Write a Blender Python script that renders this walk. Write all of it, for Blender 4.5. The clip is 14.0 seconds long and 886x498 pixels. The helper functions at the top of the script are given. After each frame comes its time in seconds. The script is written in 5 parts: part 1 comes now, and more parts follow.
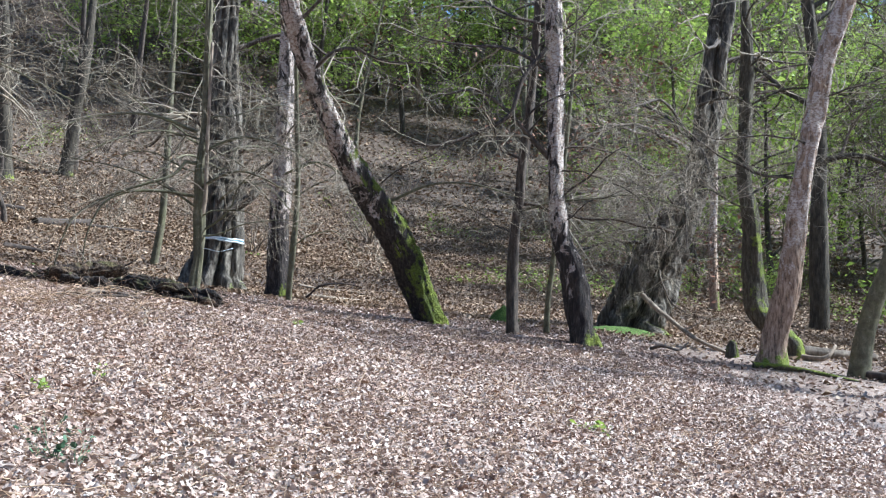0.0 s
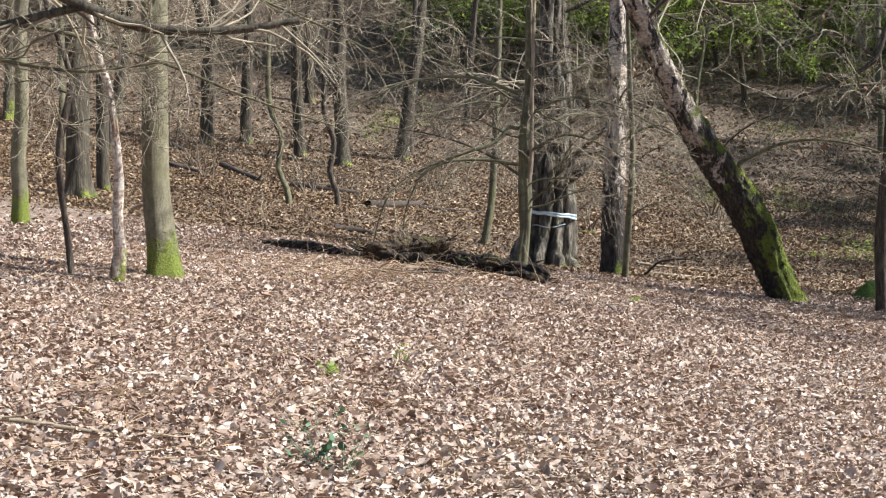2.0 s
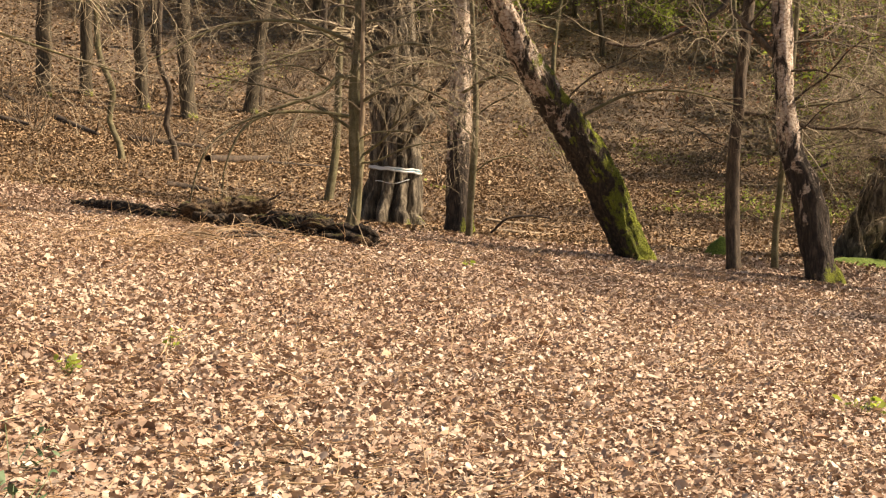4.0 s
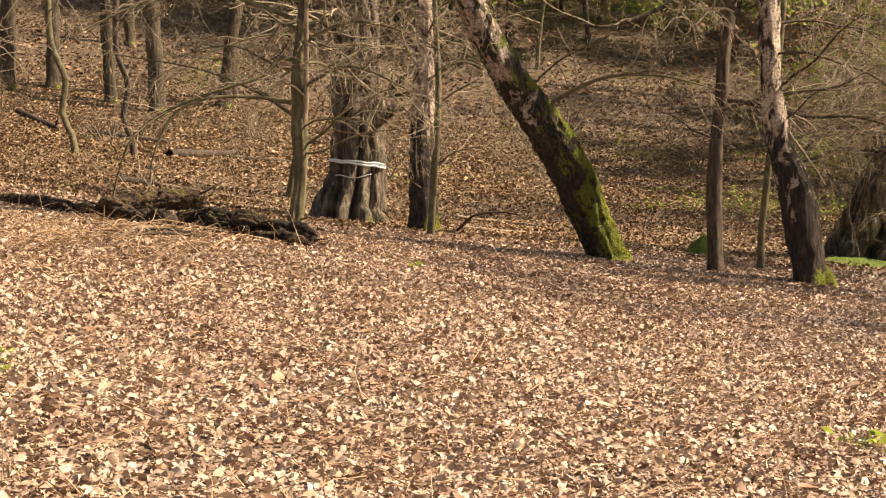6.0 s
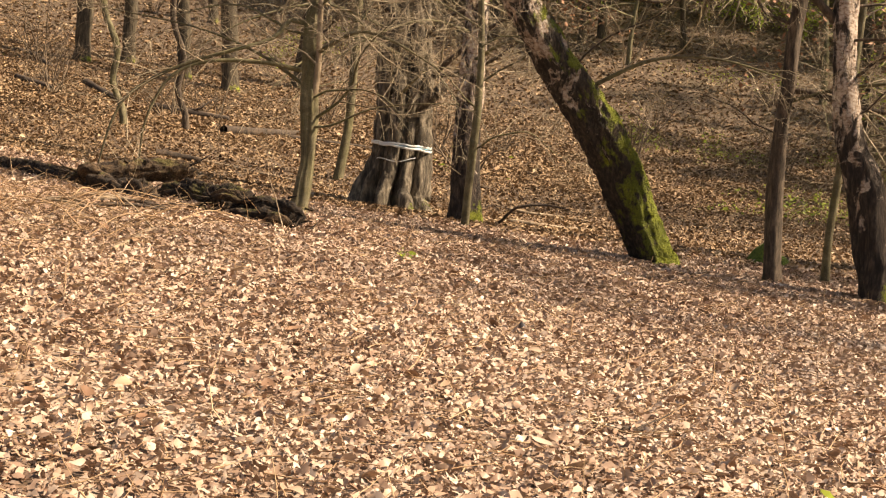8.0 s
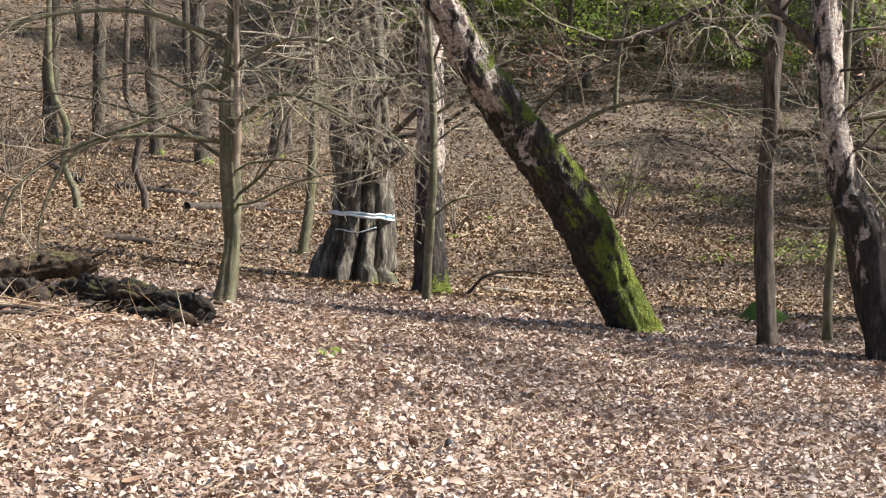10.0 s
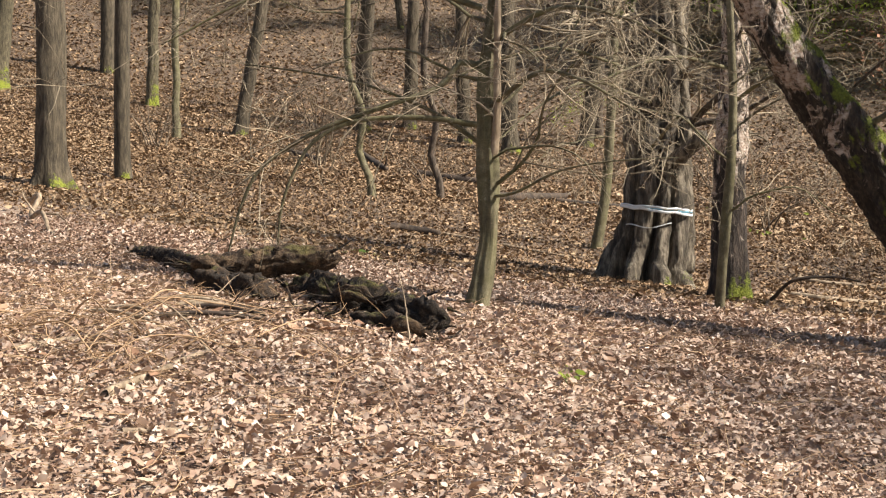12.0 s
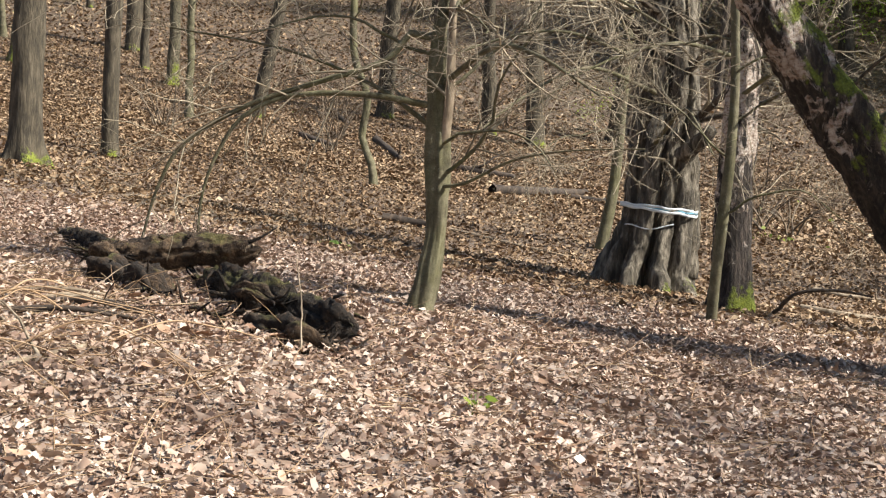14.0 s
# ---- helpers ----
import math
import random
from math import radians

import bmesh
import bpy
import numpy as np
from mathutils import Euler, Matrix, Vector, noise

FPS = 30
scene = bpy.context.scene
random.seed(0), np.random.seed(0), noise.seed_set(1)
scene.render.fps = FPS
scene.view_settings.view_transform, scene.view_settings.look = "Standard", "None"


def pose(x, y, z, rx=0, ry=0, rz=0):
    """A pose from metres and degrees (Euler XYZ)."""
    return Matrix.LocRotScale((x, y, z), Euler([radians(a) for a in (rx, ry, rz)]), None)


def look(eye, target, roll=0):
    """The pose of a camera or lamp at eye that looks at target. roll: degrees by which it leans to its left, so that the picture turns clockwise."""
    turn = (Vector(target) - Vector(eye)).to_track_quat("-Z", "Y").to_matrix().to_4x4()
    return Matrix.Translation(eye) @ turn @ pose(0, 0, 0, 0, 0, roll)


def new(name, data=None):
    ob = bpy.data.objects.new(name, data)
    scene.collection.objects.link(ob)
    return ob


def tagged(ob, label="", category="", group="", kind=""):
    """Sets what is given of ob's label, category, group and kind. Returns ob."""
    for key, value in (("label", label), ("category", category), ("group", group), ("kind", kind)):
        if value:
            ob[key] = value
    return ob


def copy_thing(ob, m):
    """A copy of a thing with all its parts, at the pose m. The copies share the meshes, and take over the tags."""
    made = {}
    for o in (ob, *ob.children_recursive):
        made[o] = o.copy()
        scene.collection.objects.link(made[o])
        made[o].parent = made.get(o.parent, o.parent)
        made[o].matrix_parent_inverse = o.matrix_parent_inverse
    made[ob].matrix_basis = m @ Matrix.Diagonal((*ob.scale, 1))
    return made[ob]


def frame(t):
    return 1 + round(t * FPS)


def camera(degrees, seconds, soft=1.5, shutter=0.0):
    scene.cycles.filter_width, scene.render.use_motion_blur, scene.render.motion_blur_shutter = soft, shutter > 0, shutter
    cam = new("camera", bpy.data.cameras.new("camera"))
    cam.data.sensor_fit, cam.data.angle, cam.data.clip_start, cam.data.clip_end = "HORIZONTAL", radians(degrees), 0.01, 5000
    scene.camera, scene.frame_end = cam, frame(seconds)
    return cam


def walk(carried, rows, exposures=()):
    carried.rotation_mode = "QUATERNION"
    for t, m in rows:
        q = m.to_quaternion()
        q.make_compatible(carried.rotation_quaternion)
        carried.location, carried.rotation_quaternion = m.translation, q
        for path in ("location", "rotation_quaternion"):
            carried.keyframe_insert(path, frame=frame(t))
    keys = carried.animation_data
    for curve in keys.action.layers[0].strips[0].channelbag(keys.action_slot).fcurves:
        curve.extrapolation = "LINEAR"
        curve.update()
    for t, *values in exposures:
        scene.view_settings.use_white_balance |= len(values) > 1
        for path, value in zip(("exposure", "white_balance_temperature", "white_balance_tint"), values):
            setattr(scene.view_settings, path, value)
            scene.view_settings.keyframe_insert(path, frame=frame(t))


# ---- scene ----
cam = camera(36.4, 14.0, soft=1.25)
PATH = [
    (0, (0.825, -10.083, 1.525), (1.068, -8.098, 1.531), -0.1),
    (0.5, (0.818, -9.713, 1.476), (0.942, -7.717, 1.462), -0.6),
    (1, (0.894, -9.309, 1.432), (0.858, -7.309, 1.387), -0.5),
    (1.5, (0.885, -8.73, 1.379), (0.719, -6.737, 1.361), -0.5),
    (2, (0.897, -8.195, 1.342), (0.64, -6.212, 1.332), -1.4),
    (2.5, (0.878, -7.829, 1.473), (0.554, -5.855, 1.487), -2.3),
    (3, (0.971, -7.42, 1.438), (0.723, -5.436, 1.448), -2.7),
    (3.5, (1.149, -7.126, 1.394), (1.007, -5.132, 1.339), -2.3),
    (4, (1.246, -6.846, 1.394), (1.183, -4.849, 1.309), -1.8),
    (4.2, (1.28, -6.683, 1.394), (1.234, -4.685, 1.307), -1.6),
    (6.3, (1.762, -5.106, 1.317), (1.708, -3.108, 1.229), -1.9),
    (6.5, (1.851, -4.966, 1.316), (1.777, -2.969, 1.223), -1.9),
    (7, (1.965, -4.594, 1.341), (1.821, -2.601, 1.277), -1.6),
    (7.5, (2.128, -4.209, 1.279), (1.91, -2.222, 1.21), 0.2),
    (8, (2.392, -3.746, 1.21), (2.2, -1.758, 1.116), 1.0),
    (8.2, (2.487, -3.566, 1.232), (2.338, -1.573, 1.163), 0.6),
    (10.3, (2.797, -1.83, 1.368), (2.552, 0.155, 1.364), -3.8),
    (10.5, (2.817, -1.665, 1.383), (2.497, 0.309, 1.371), -3.8),
    (11, (2.871, -1.299, 1.433), (2.395, 0.644, 1.407), -3.5),
    (11.5, (2.853, -0.861, 1.467), (2.276, 1.054, 1.468), -1.9),
    (12, (2.917, -0.483, 1.405), (2.254, 1.404, 1.398), -1.1),
    (12.5, (3.027, -0.137, 1.446), (2.316, 1.733, 1.439), -0.7),
    (13, (3.02, 0.266, 1.49), (2.297, 2.131, 1.527), -0.1),
    (13.5, (3.114, 0.612, 1.403), (2.384, 2.474, 1.436), 0.4),
    (14, (3.18, 0.949, 1.425), (2.458, 2.814, 1.407), 1.1),
]
walk(cam, [(t, look(eye, target, roll)) for t, eye, target, roll in PATH],
     [(0.0, 1.25, 5150, 5), (1.7, 1.10, 5000, 5), (2.0, 1.10, 5950, 6), (2.3, 1.06, 7600, 9), (4.2, 1.11, 9400, 16), (8.3, 1.12, 9700, 17),
      (10.2, 1.28, 6000, 7), (11.0, 1.17, 5850, 6), (12.0, 1.05, 7100, 11), (13.0, 1.0, 7650, 11), (14.0, 1.06, 6550, 7)])

# ---- light: a clear spring day, the sun over the walker's right shoulder side ----
SUN = Vector((0.72, 0.06, 0.69)).normalized()
world = bpy.data.worlds.new("world")
scene.world = world
world.use_nodes = True
wt = world.node_tree
sky = wt.nodes.new("ShaderNodeTexSky")
sky.sky_type, sky.sun_disc = "NISHITA", False
sky.sun_elevation, sky.sun_rotation = math.asin(SUN.z), math.atan2(SUN.x, SUN.y)
wt.links.new(sky.outputs[0], wt.nodes["Background"].inputs[0])
wt.nodes["Background"].inputs[1].default_value = 0.066
sun_data = bpy.data.lights.new("sun", "SUN")
sun_data.energy, sun_data.angle, sun_data.color = 5.0, radians(1.8), (1.0, 0.93, 0.84)
sun = new("sun", sun_data)
sun.matrix_world = look(SUN * 40, (0, 0, 0))


# ---- the lie of the land ----
def ground(x, y):
    x, y = np.clip(x, -80, 55), np.clip(y, -45, 160)
    z = 0.40 - 0.141 * x + 0.0254 * y + 0.00126 * x * x + 0.00029 * x * y + 0.00071 * y * y
    z = z + 0.20 * np.exp(-((x + 0.6) ** 2 / 7 + (y - 7.5) ** 2 / 9))
    z = z - 0.30 * np.exp(-((x + 1.5) ** 2 / 40 + (y - 18.5) ** 2 / 20))
    return z + 0.0064 * np.clip(y - 30, 0, 50) ** 1.9


def on_ground(x, y, up=0.0):
    return Vector((x, y, float(ground(x, y)) + up))


# ---- materials ----
def material(name):
    m = bpy.data.materials.new(name)
    m.use_nodes = True
    t = m.node_tree
    return m, t, t.nodes["Principled BSDF"]


def ramp(t, source, *stops):
    r = t.nodes.new("ShaderNodeValToRGB")
    e = r.color_ramp.elements
    while len(e) < len(stops):
        e.new(0.5)
    for el, (at, col) in zip(e, stops):
        el.position, el.color = at, (*col, 1) if len(col) == 3 else col
    t.links.new(source, r.inputs[0])
    return r.outputs[0]


def mix(t, factor, a, b, how="MIX"):
    n = t.nodes.new("ShaderNodeMix")
    n.data_type, n.blend_type = "RGBA", how
    for socket, v in ((n.inputs[0], factor), (n.inputs[6], a), (n.inputs[7], b)):
        if hasattr(v, "is_output"):
            t.links.new(v, socket)
        elif isinstance(v, tuple):
            socket.default_value = (*v, 1)
        else:
            socket.default_value = v
    return n.outputs[2]


def calc(t, op, a, b=0.0, clamp=False):
    n = t.nodes.new("ShaderNodeMath")
    n.operation, n.use_clamp = op, clamp
    for socket, v in zip(n.inputs, (a, b)):
        if hasattr(v, "is_output"):
            t.links.new(v, socket)
        else:
            socket.default_value = v
    return n.outputs[0]


def coords(t, sx=1.0, sy=1.0, sz=1.0):
    c, m = t.nodes.new("ShaderNodeTexCoord"), t.nodes.new("ShaderNodeMapping")
    m.inputs["Scale"].default_value = (sx, sy, sz)
    t.links.new(c.outputs["Object"], m.inputs["Vector"])
    return m.outputs[0]


def noise_of(t, vector, scale, detail=4.0, rough=0.6, distort=0.0):
    n = t.nodes.new("ShaderNodeTexNoise")
    n.inputs["Scale"].default_value, n.inputs["Detail"].default_value = scale, detail
    n.inputs["Roughness"].default_value, n.inputs["Distortion"].default_value = rough, distort
    t.links.new(vector, n.inputs["Vector"])
    return n.outputs["Fac"]


def bump(t, shader, height, distance, strength=1.0):
    b = t.nodes.new("ShaderNodeBump")
    b.inputs["Distance"].default_value, b.inputs["Strength"].default_value = distance, strength
    t.links.new(height, b.inputs["Height"])
    t.links.new(b.outputs[0], shader.inputs["Normal"])


def bark(name, dark, mid, pale, moss=0.0, birch=False, rough_bump=0.02, mossy=0.5, white=2.0, grain_size=26):
    """Furrowed bark; moss: height in metres to which moss climbs; birch: white peeling sheets above the height white."""
    m, t, s = material(name)
    long, even = coords(t, 1, 1, 0.22), coords(t)
    grain, blotch, fine = noise_of(t, long, grain_size, 7, 0.7), noise_of(t, even, 3.0, 3), noise_of(t, even, 60, 3)
    col = ramp(t, grain, (0.37, dark), (0.5, mid), (0.64, pale))
    col = mix(t, calc(t, "MULTIPLY", blotch, 0.16), col, pale)
    sep = t.nodes.new("ShaderNodeSeparateXYZ")
    t.links.new(even, sep.inputs[0])
    z = sep.outputs[2]
    height = grain
    if birch:
        flat = coords(t, 1, 1, 1.7)
        plates = noise_of(t, coords(t, 1, 1, 0.45), 7, 6, 0.68, 0.7)
        lines = noise_of(t, flat, 22, 4, 0.6)
        rise = calc(t, "MULTIPLY", calc(t, "SUBTRACT", z, white), 0.12)
        rise = calc(t, "MAXIMUM", calc(t, "MINIMUM", rise, 0.10), -0.16)
        share = calc(t, "MULTIPLY", calc(t, "SUBTRACT", calc(t, "ADD", plates, rise), 0.54), 16.0, True)
        sheet = ramp(t, lines, (0.30, (0.10, 0.07, 0.06)), (0.40, (0.40, 0.29, 0.22)), (0.55, (0.66, 0.57, 0.50)), (0.75, (0.82, 0.78, 0.74)))
        col = mix(t, share, col, sheet)
        height = calc(t, "ADD", grain, calc(t, "MULTIPLY", share, 0.35))
    if moss:
        low = calc(t, "SUBTRACT", 1.0, calc(t, "DIVIDE", z, moss))
        geo, nsep = t.nodes.new("ShaderNodeNewGeometry"), t.nodes.new("ShaderNodeSeparateXYZ")
        t.links.new(geo.outputs["Normal"], nsep.inputs[0])
        up = calc(t, "ADD", calc(t, "MULTIPLY", nsep.outputs[2], 0.6), calc(t, "MULTIPLY", nsep.outputs[0], 0.32))
        patch = noise_of(t, even, 4.2, 6, 0.72)
        patch = calc(t, "ADD", calc(t, "MULTIPLY", calc(t, "SUBTRACT", patch, 0.5), 3.4), 0.5)
        fac = calc(t, "ADD", calc(t, "ADD", calc(t, "MULTIPLY", low, 0.55), up), calc(t, "SUBTRACT", patch, 1.0 - mossy))
        fac = calc(t, "MULTIPLY", fac, 3.0, True)
        green = ramp(t, calc(t, "ADD", calc(t, "MULTIPLY", fine, 0.6), calc(t, "MULTIPLY", blotch, 0.4)), (0.3, (0.05, 0.065, 0.010)), (0.52, (0.19, 0.23, 0.026)), (0.75, (0.42, 0.46, 0.06)))
        col = mix(t, fac, col, green)
        height = calc(t, "ADD", height, calc(t, "MULTIPLY", calc(t, "MULTIPLY", fac, fine), 0.6))
    t.links.new(col, s.inputs["Base Color"])
    s.inputs["Roughness"].default_value = 0.9
    bump(t, s, height, rough_bump)
    return m


def smooth_bark(name, dark, mid, pale, moss=0.0):
    """Thin grey bark of hornbeam and beech: soft mottling, lichen film, faint long ribs; moss: height it climbs to."""
    m, t, s = material(name)
    even, long = coords(t), coords(t, 1, 1, 0.35)
    mottle, fine, ribs = noise_of(t, even, 7, 6, 0.65, 0.4), noise_of(t, even, 75, 4, 0.7), noise_of(t, long, 17, 3, 0.5)
    fac = calc(t, "ADD", calc(t, "MULTIPLY", mottle, 0.5), calc(t, "ADD", calc(t, "MULTIPLY", fine, 0.28), calc(t, "MULTIPLY", ribs, 0.22)))
    col = ramp(t, fac, (0.36, dark), (0.5, mid), (0.62, pale))
    film = calc(t, "MULTIPLY", calc(t, "SUBTRACT", noise_of(t, even, 2.3, 5, 0.7), 0.46), 5.0, True)
    col = mix(t, calc(t, "MULTIPLY", film, 0.45), col, (0.15, 0.15, 0.055))
    lichen = calc(t, "MULTIPLY", calc(t, "SUBTRACT", noise_of(t, even, 21, 5, 0.7), 0.62), 12.0, True)
    col = mix(t, calc(t, "MULTIPLY", lichen, 0.55), col, (0.36, 0.36, 0.28))
    height = calc(t, "ADD", calc(t, "MULTIPLY", fine, 0.5), ribs)
    if moss:
        sep = t.nodes.new("ShaderNodeSeparateXYZ")
        t.links.new(even, sep.inputs[0])
        low = calc(t, "SUBTRACT", 1.0, calc(t, "DIVIDE", sep.outputs[2], moss))
        grown = calc(t, "MULTIPLY", calc(t, "ADD", low, calc(t, "MULTIPLY", calc(t, "SUBTRACT", noise_of(t, even, 6, 6, 0.72), 0.5), 2.6)), 3.0, True)
        col = mix(t, grown, col, ramp(t, fine, (0.32, (0.05, 0.065, 0.010)), (0.52, (0.17, 0.21, 0.026)), (0.72, (0.40, 0.44, 0.06))))
        height = calc(t, "ADD", height, calc(t, "MULTIPLY", calc(t, "MULTIPLY", grown, fine), 1.5))
    t.links.new(col, s.inputs["Base Color"])
    s.inputs["Roughness"].default_value = 0.85
    bump(t, s, height, 0.012)
    return m


def plain(name, colours, scale=20, rough=0.85, stretch=1.0, relief=0.004, island=False, drift=0.0):
    m, t, s = material(name)
    fac = noise_of(t, coords(t, 1, 1, stretch), scale, 5)
    if island:
        g = t.nodes.new("ShaderNodeNewGeometry")
        fac = calc(t, "ADD", calc(t, "MULTIPLY", fac, 0.48), calc(t, "MULTIPLY", g.outputs["Random Per Island"], 0.60))
        if drift:
            wide = noise_of(t, coords(t, 0.55, 1.1, 1), 0.9, 5, 0.65)
            fac = calc(t, "ADD", fac, calc(t, "MULTIPLY", calc(t, "SUBTRACT", wide, 0.5), drift))
        fac = calc(t, "SUBTRACT", fac, 0.03, True)
    step = 1.0 / max(1, len(colours) - 1)
    lo, hi = (0.0, 1.0) if island else (0.28, 0.74)
    t.links.new(ramp(t, fac, *[(lo + (hi - lo) * i * step, c) for i, c in enumerate(colours)]), s.inputs["Base Color"])
    s.inputs["Roughness"].default_value = rough
    if relief:
        bump(t, s, fac, relief)
    return m, t, s


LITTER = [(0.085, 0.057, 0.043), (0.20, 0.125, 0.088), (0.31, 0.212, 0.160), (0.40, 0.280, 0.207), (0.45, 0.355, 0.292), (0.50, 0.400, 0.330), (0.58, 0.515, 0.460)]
# browner than LITTER, with the wood's tree shade put into the colours
SHADED_LITTER = [(0.032, 0.019, 0.011), (0.09, 0.053, 0.028), (0.16, 0.098, 0.052), (0.235, 0.150, 0.082), (0.31, 0.212, 0.125), (0.40, 0.30, 0.195), (0.55, 0.46, 0.35)]


def litter_ground():
    m, t, s = material("leaf_litter")
    v = coords(t, 1, 1, 1)
    wob = noise_of(t, v, 4, 3)
    cells = []
    for scale in (13, 19, 31):
        n = t.nodes.new("ShaderNodeTexVoronoi")
        n.inputs["Scale"].default_value, n.inputs["Randomness"].default_value = scale, 1.0
        t.links.new(v, n.inputs["Vector"])
        cells.append(n)
    rnd = []
    for n in cells:
        sp = t.nodes.new("ShaderNodeSeparateColor")
        t.links.new(n.outputs["Color"], sp.inputs[0])
        rnd.append(sp.outputs[0])
    fac = calc(t, "ADD", calc(t, "MULTIPLY", rnd[0], 0.55), calc(t, "MULTIPLY", rnd[1], 0.45))
    big = noise_of(t, v, 0.35, 5, 0.62)
    fac = calc(t, "ADD", fac, calc(t, "MULTIPLY", calc(t, "SUBTRACT", big, 0.5), 0.5), True)
    col = ramp(t, fac, *[(i / 6.4, c) for i, c in enumerate(LITTER)])
    edge = calc(t, "MULTIPLY", cells[0].outputs["Distance"], 9.0, True)
    col = mix(t, calc(t, "MULTIPLY", edge, 0.35), col, (0.07, 0.045, 0.03))
    moss = calc(t, "MULTIPLY", calc(t, "SUBTRACT", noise_of(t, v, 0.16, 4, 0.6), 0.60), 7.0, True)
    col = mix(t, calc(t, "MULTIPLY", moss, 0.5), col, (0.10, 0.13, 0.035))
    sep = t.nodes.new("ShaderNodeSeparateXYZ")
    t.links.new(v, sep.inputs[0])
    # canopy shade put into the floor colour, deepening from about y 11
    far_shade = calc(t, "ADD", calc(t, "MULTIPLY", calc(t, "SUBTRACT", sep.outputs[1], 11.0), 0.10), calc(t, "SUBTRACT", noise_of(t, v, 0.5, 4), 0.5), True)
    col = mix(t, calc(t, "ADD", calc(t, "MULTIPLY", far_shade, 0.58), 0.20), col, (0.052, 0.032, 0.016))
    t.links.new(col, s.inputs["Base Color"])
    s.inputs["Roughness"].default_value = 0.8
    h = calc(t, "ADD", calc(t, "MULTIPLY", rnd[0], 0.5), calc(t, "ADD", calc(t, "MULTIPLY", rnd[1], 0.5), calc(t, "MULTIPLY", wob, 1.2)))
    bump(t, s, h, 0.05)
    return m


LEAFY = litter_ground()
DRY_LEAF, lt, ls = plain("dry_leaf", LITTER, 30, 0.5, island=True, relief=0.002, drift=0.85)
# leaves under the trees: a browner tone that also carries their shade
SHADED_LEAF, lt, ls = plain("shaded_brown_leaf", SHADED_LITTER, 30, 0.7, island=True, relief=0.002, drift=0.8)
SINGLE_LEAF, lt, ls = material("single_dry_leaf")
oi = lt.nodes.new("ShaderNodeObjectInfo")
lt.links.new(mix(lt, calc(lt, "MULTIPLY", noise_of(lt, coords(lt), 9, 5, 0.7), 0.5), ramp(lt, oi.outputs["Random"], (0.0, (0.12, 0.065, 0.04)), (0.35, (0.30, 0.175, 0.11)), (0.7, (0.46, 0.32, 0.22)), (1.0, (0.54, 0.46, 0.39))), (0.20, 0.11, 0.065)), ls.inputs["Base Color"])
ls.inputs["Roughness"].default_value = 0.6
GREEN_LEAF, gt, gs = plain("spring_leaf", [(0.12, 0.18, 0.04), (0.24, 0.33, 0.06), (0.37, 0.47, 0.09), (0.52, 0.60, 0.16)], 4, 0.55, island=True, relief=0)
gtr, gmx = gt.nodes.new("ShaderNodeBsdfTranslucent"), gt.nodes.new("ShaderNodeMixShader")
gt.links.new(gs.inputs["Base Color"].links[0].from_socket, gtr.inputs["Color"])
gmx.inputs[0].default_value = 0.55
gt.links.new(gs.outputs[0], gmx.inputs[1])
gt.links.new(gtr.outputs[0], gmx.inputs[2])
gt.links.new(gmx.outputs[0], gt.nodes["Material Output"].inputs["Surface"])
BROWN_LEAF, _t, _s = plain("withered_leaf", [(0.16, 0.07, 0.035), (0.28, 0.13, 0.07), (0.38, 0.20, 0.12)], 4, 0.7, island=True, relief=0)
BIRCH = bark("birch_bark", (0.010, 0.008, 0.007), (0.034, 0.026, 0.022), (0.11, 0.085, 0.07), moss=0.45, birch=True, rough_bump=0.07, mossy=-0.05, white=1.3)
LEAN_BIRCH = bark("leaning_birch_bark", (0.009, 0.007, 0.006), (0.034, 0.027, 0.022), (0.12, 0.095, 0.072), moss=2.4, birch=True, rough_bump=0.09, mossy=0.34, white=1.9)
PALE_BIRCH = bark("pinkish_birch_bark", (0.08, 0.052, 0.034), (0.34, 0.225, 0.15), (0.58, 0.44, 0.33), moss=0.6, birch=True, rough_bump=0.04, mossy=0.20, white=1.6)
PEELING = bark("peeling_sapling_bark", (0.05, 0.03, 0.02), (0.20, 0.13, 0.085), (0.42, 0.31, 0.22), moss=0.35, birch=True, rough_bump=0.02, mossy=0.10, white=-0.6)
BEECH = smooth_bark("smooth_grey_bark", (0.045, 0.039, 0.022), (0.115, 0.103, 0.060), (0.22, 0.20, 0.13))
MOSS_BEECH = smooth_bark("mossy_footed_grey_bark", (0.07, 0.060, 0.038), (0.16, 0.14, 0.09), (0.27, 0.24, 0.165), moss=0.42)
OAK = bark("furrowed_bark", (0.022, 0.018, 0.012), (0.062, 0.050, 0.033), (0.13, 0.108, 0.075), grain_size=15, moss=0.3, rough_bump=0.04, mossy=-0.30)
OLD = bark("old_hornbeam_bark", grain_size=12, dark=(0.012, 0.010, 0.008), mid=(0.095, 0.08, 0.06), pale=(0.33, 0.29, 0.23), moss=0.2, rough_bump=0.09, mossy=-0.45)
MOSSY = bark("moss_grown_bark", (0.025, 0.02, 0.014), (0.075, 0.062, 0.04), (0.15, 0.13, 0.09), moss=4.5, rough_bump=0.05, mossy=0.02)
HILL_MOSS = bark("thinly_mossed_bark", (0.03, 0.025, 0.018), (0.09, 0.078, 0.048), (0.18, 0.155, 0.10), moss=0.8, rough_bump=0.04, mossy=0.16)
DARK_BARK = bark("dark_thin_bark", (0.02, 0.015, 0.012), (0.065, 0.05, 0.038), (0.15, 0.115, 0.085), rough_bump=0.015)
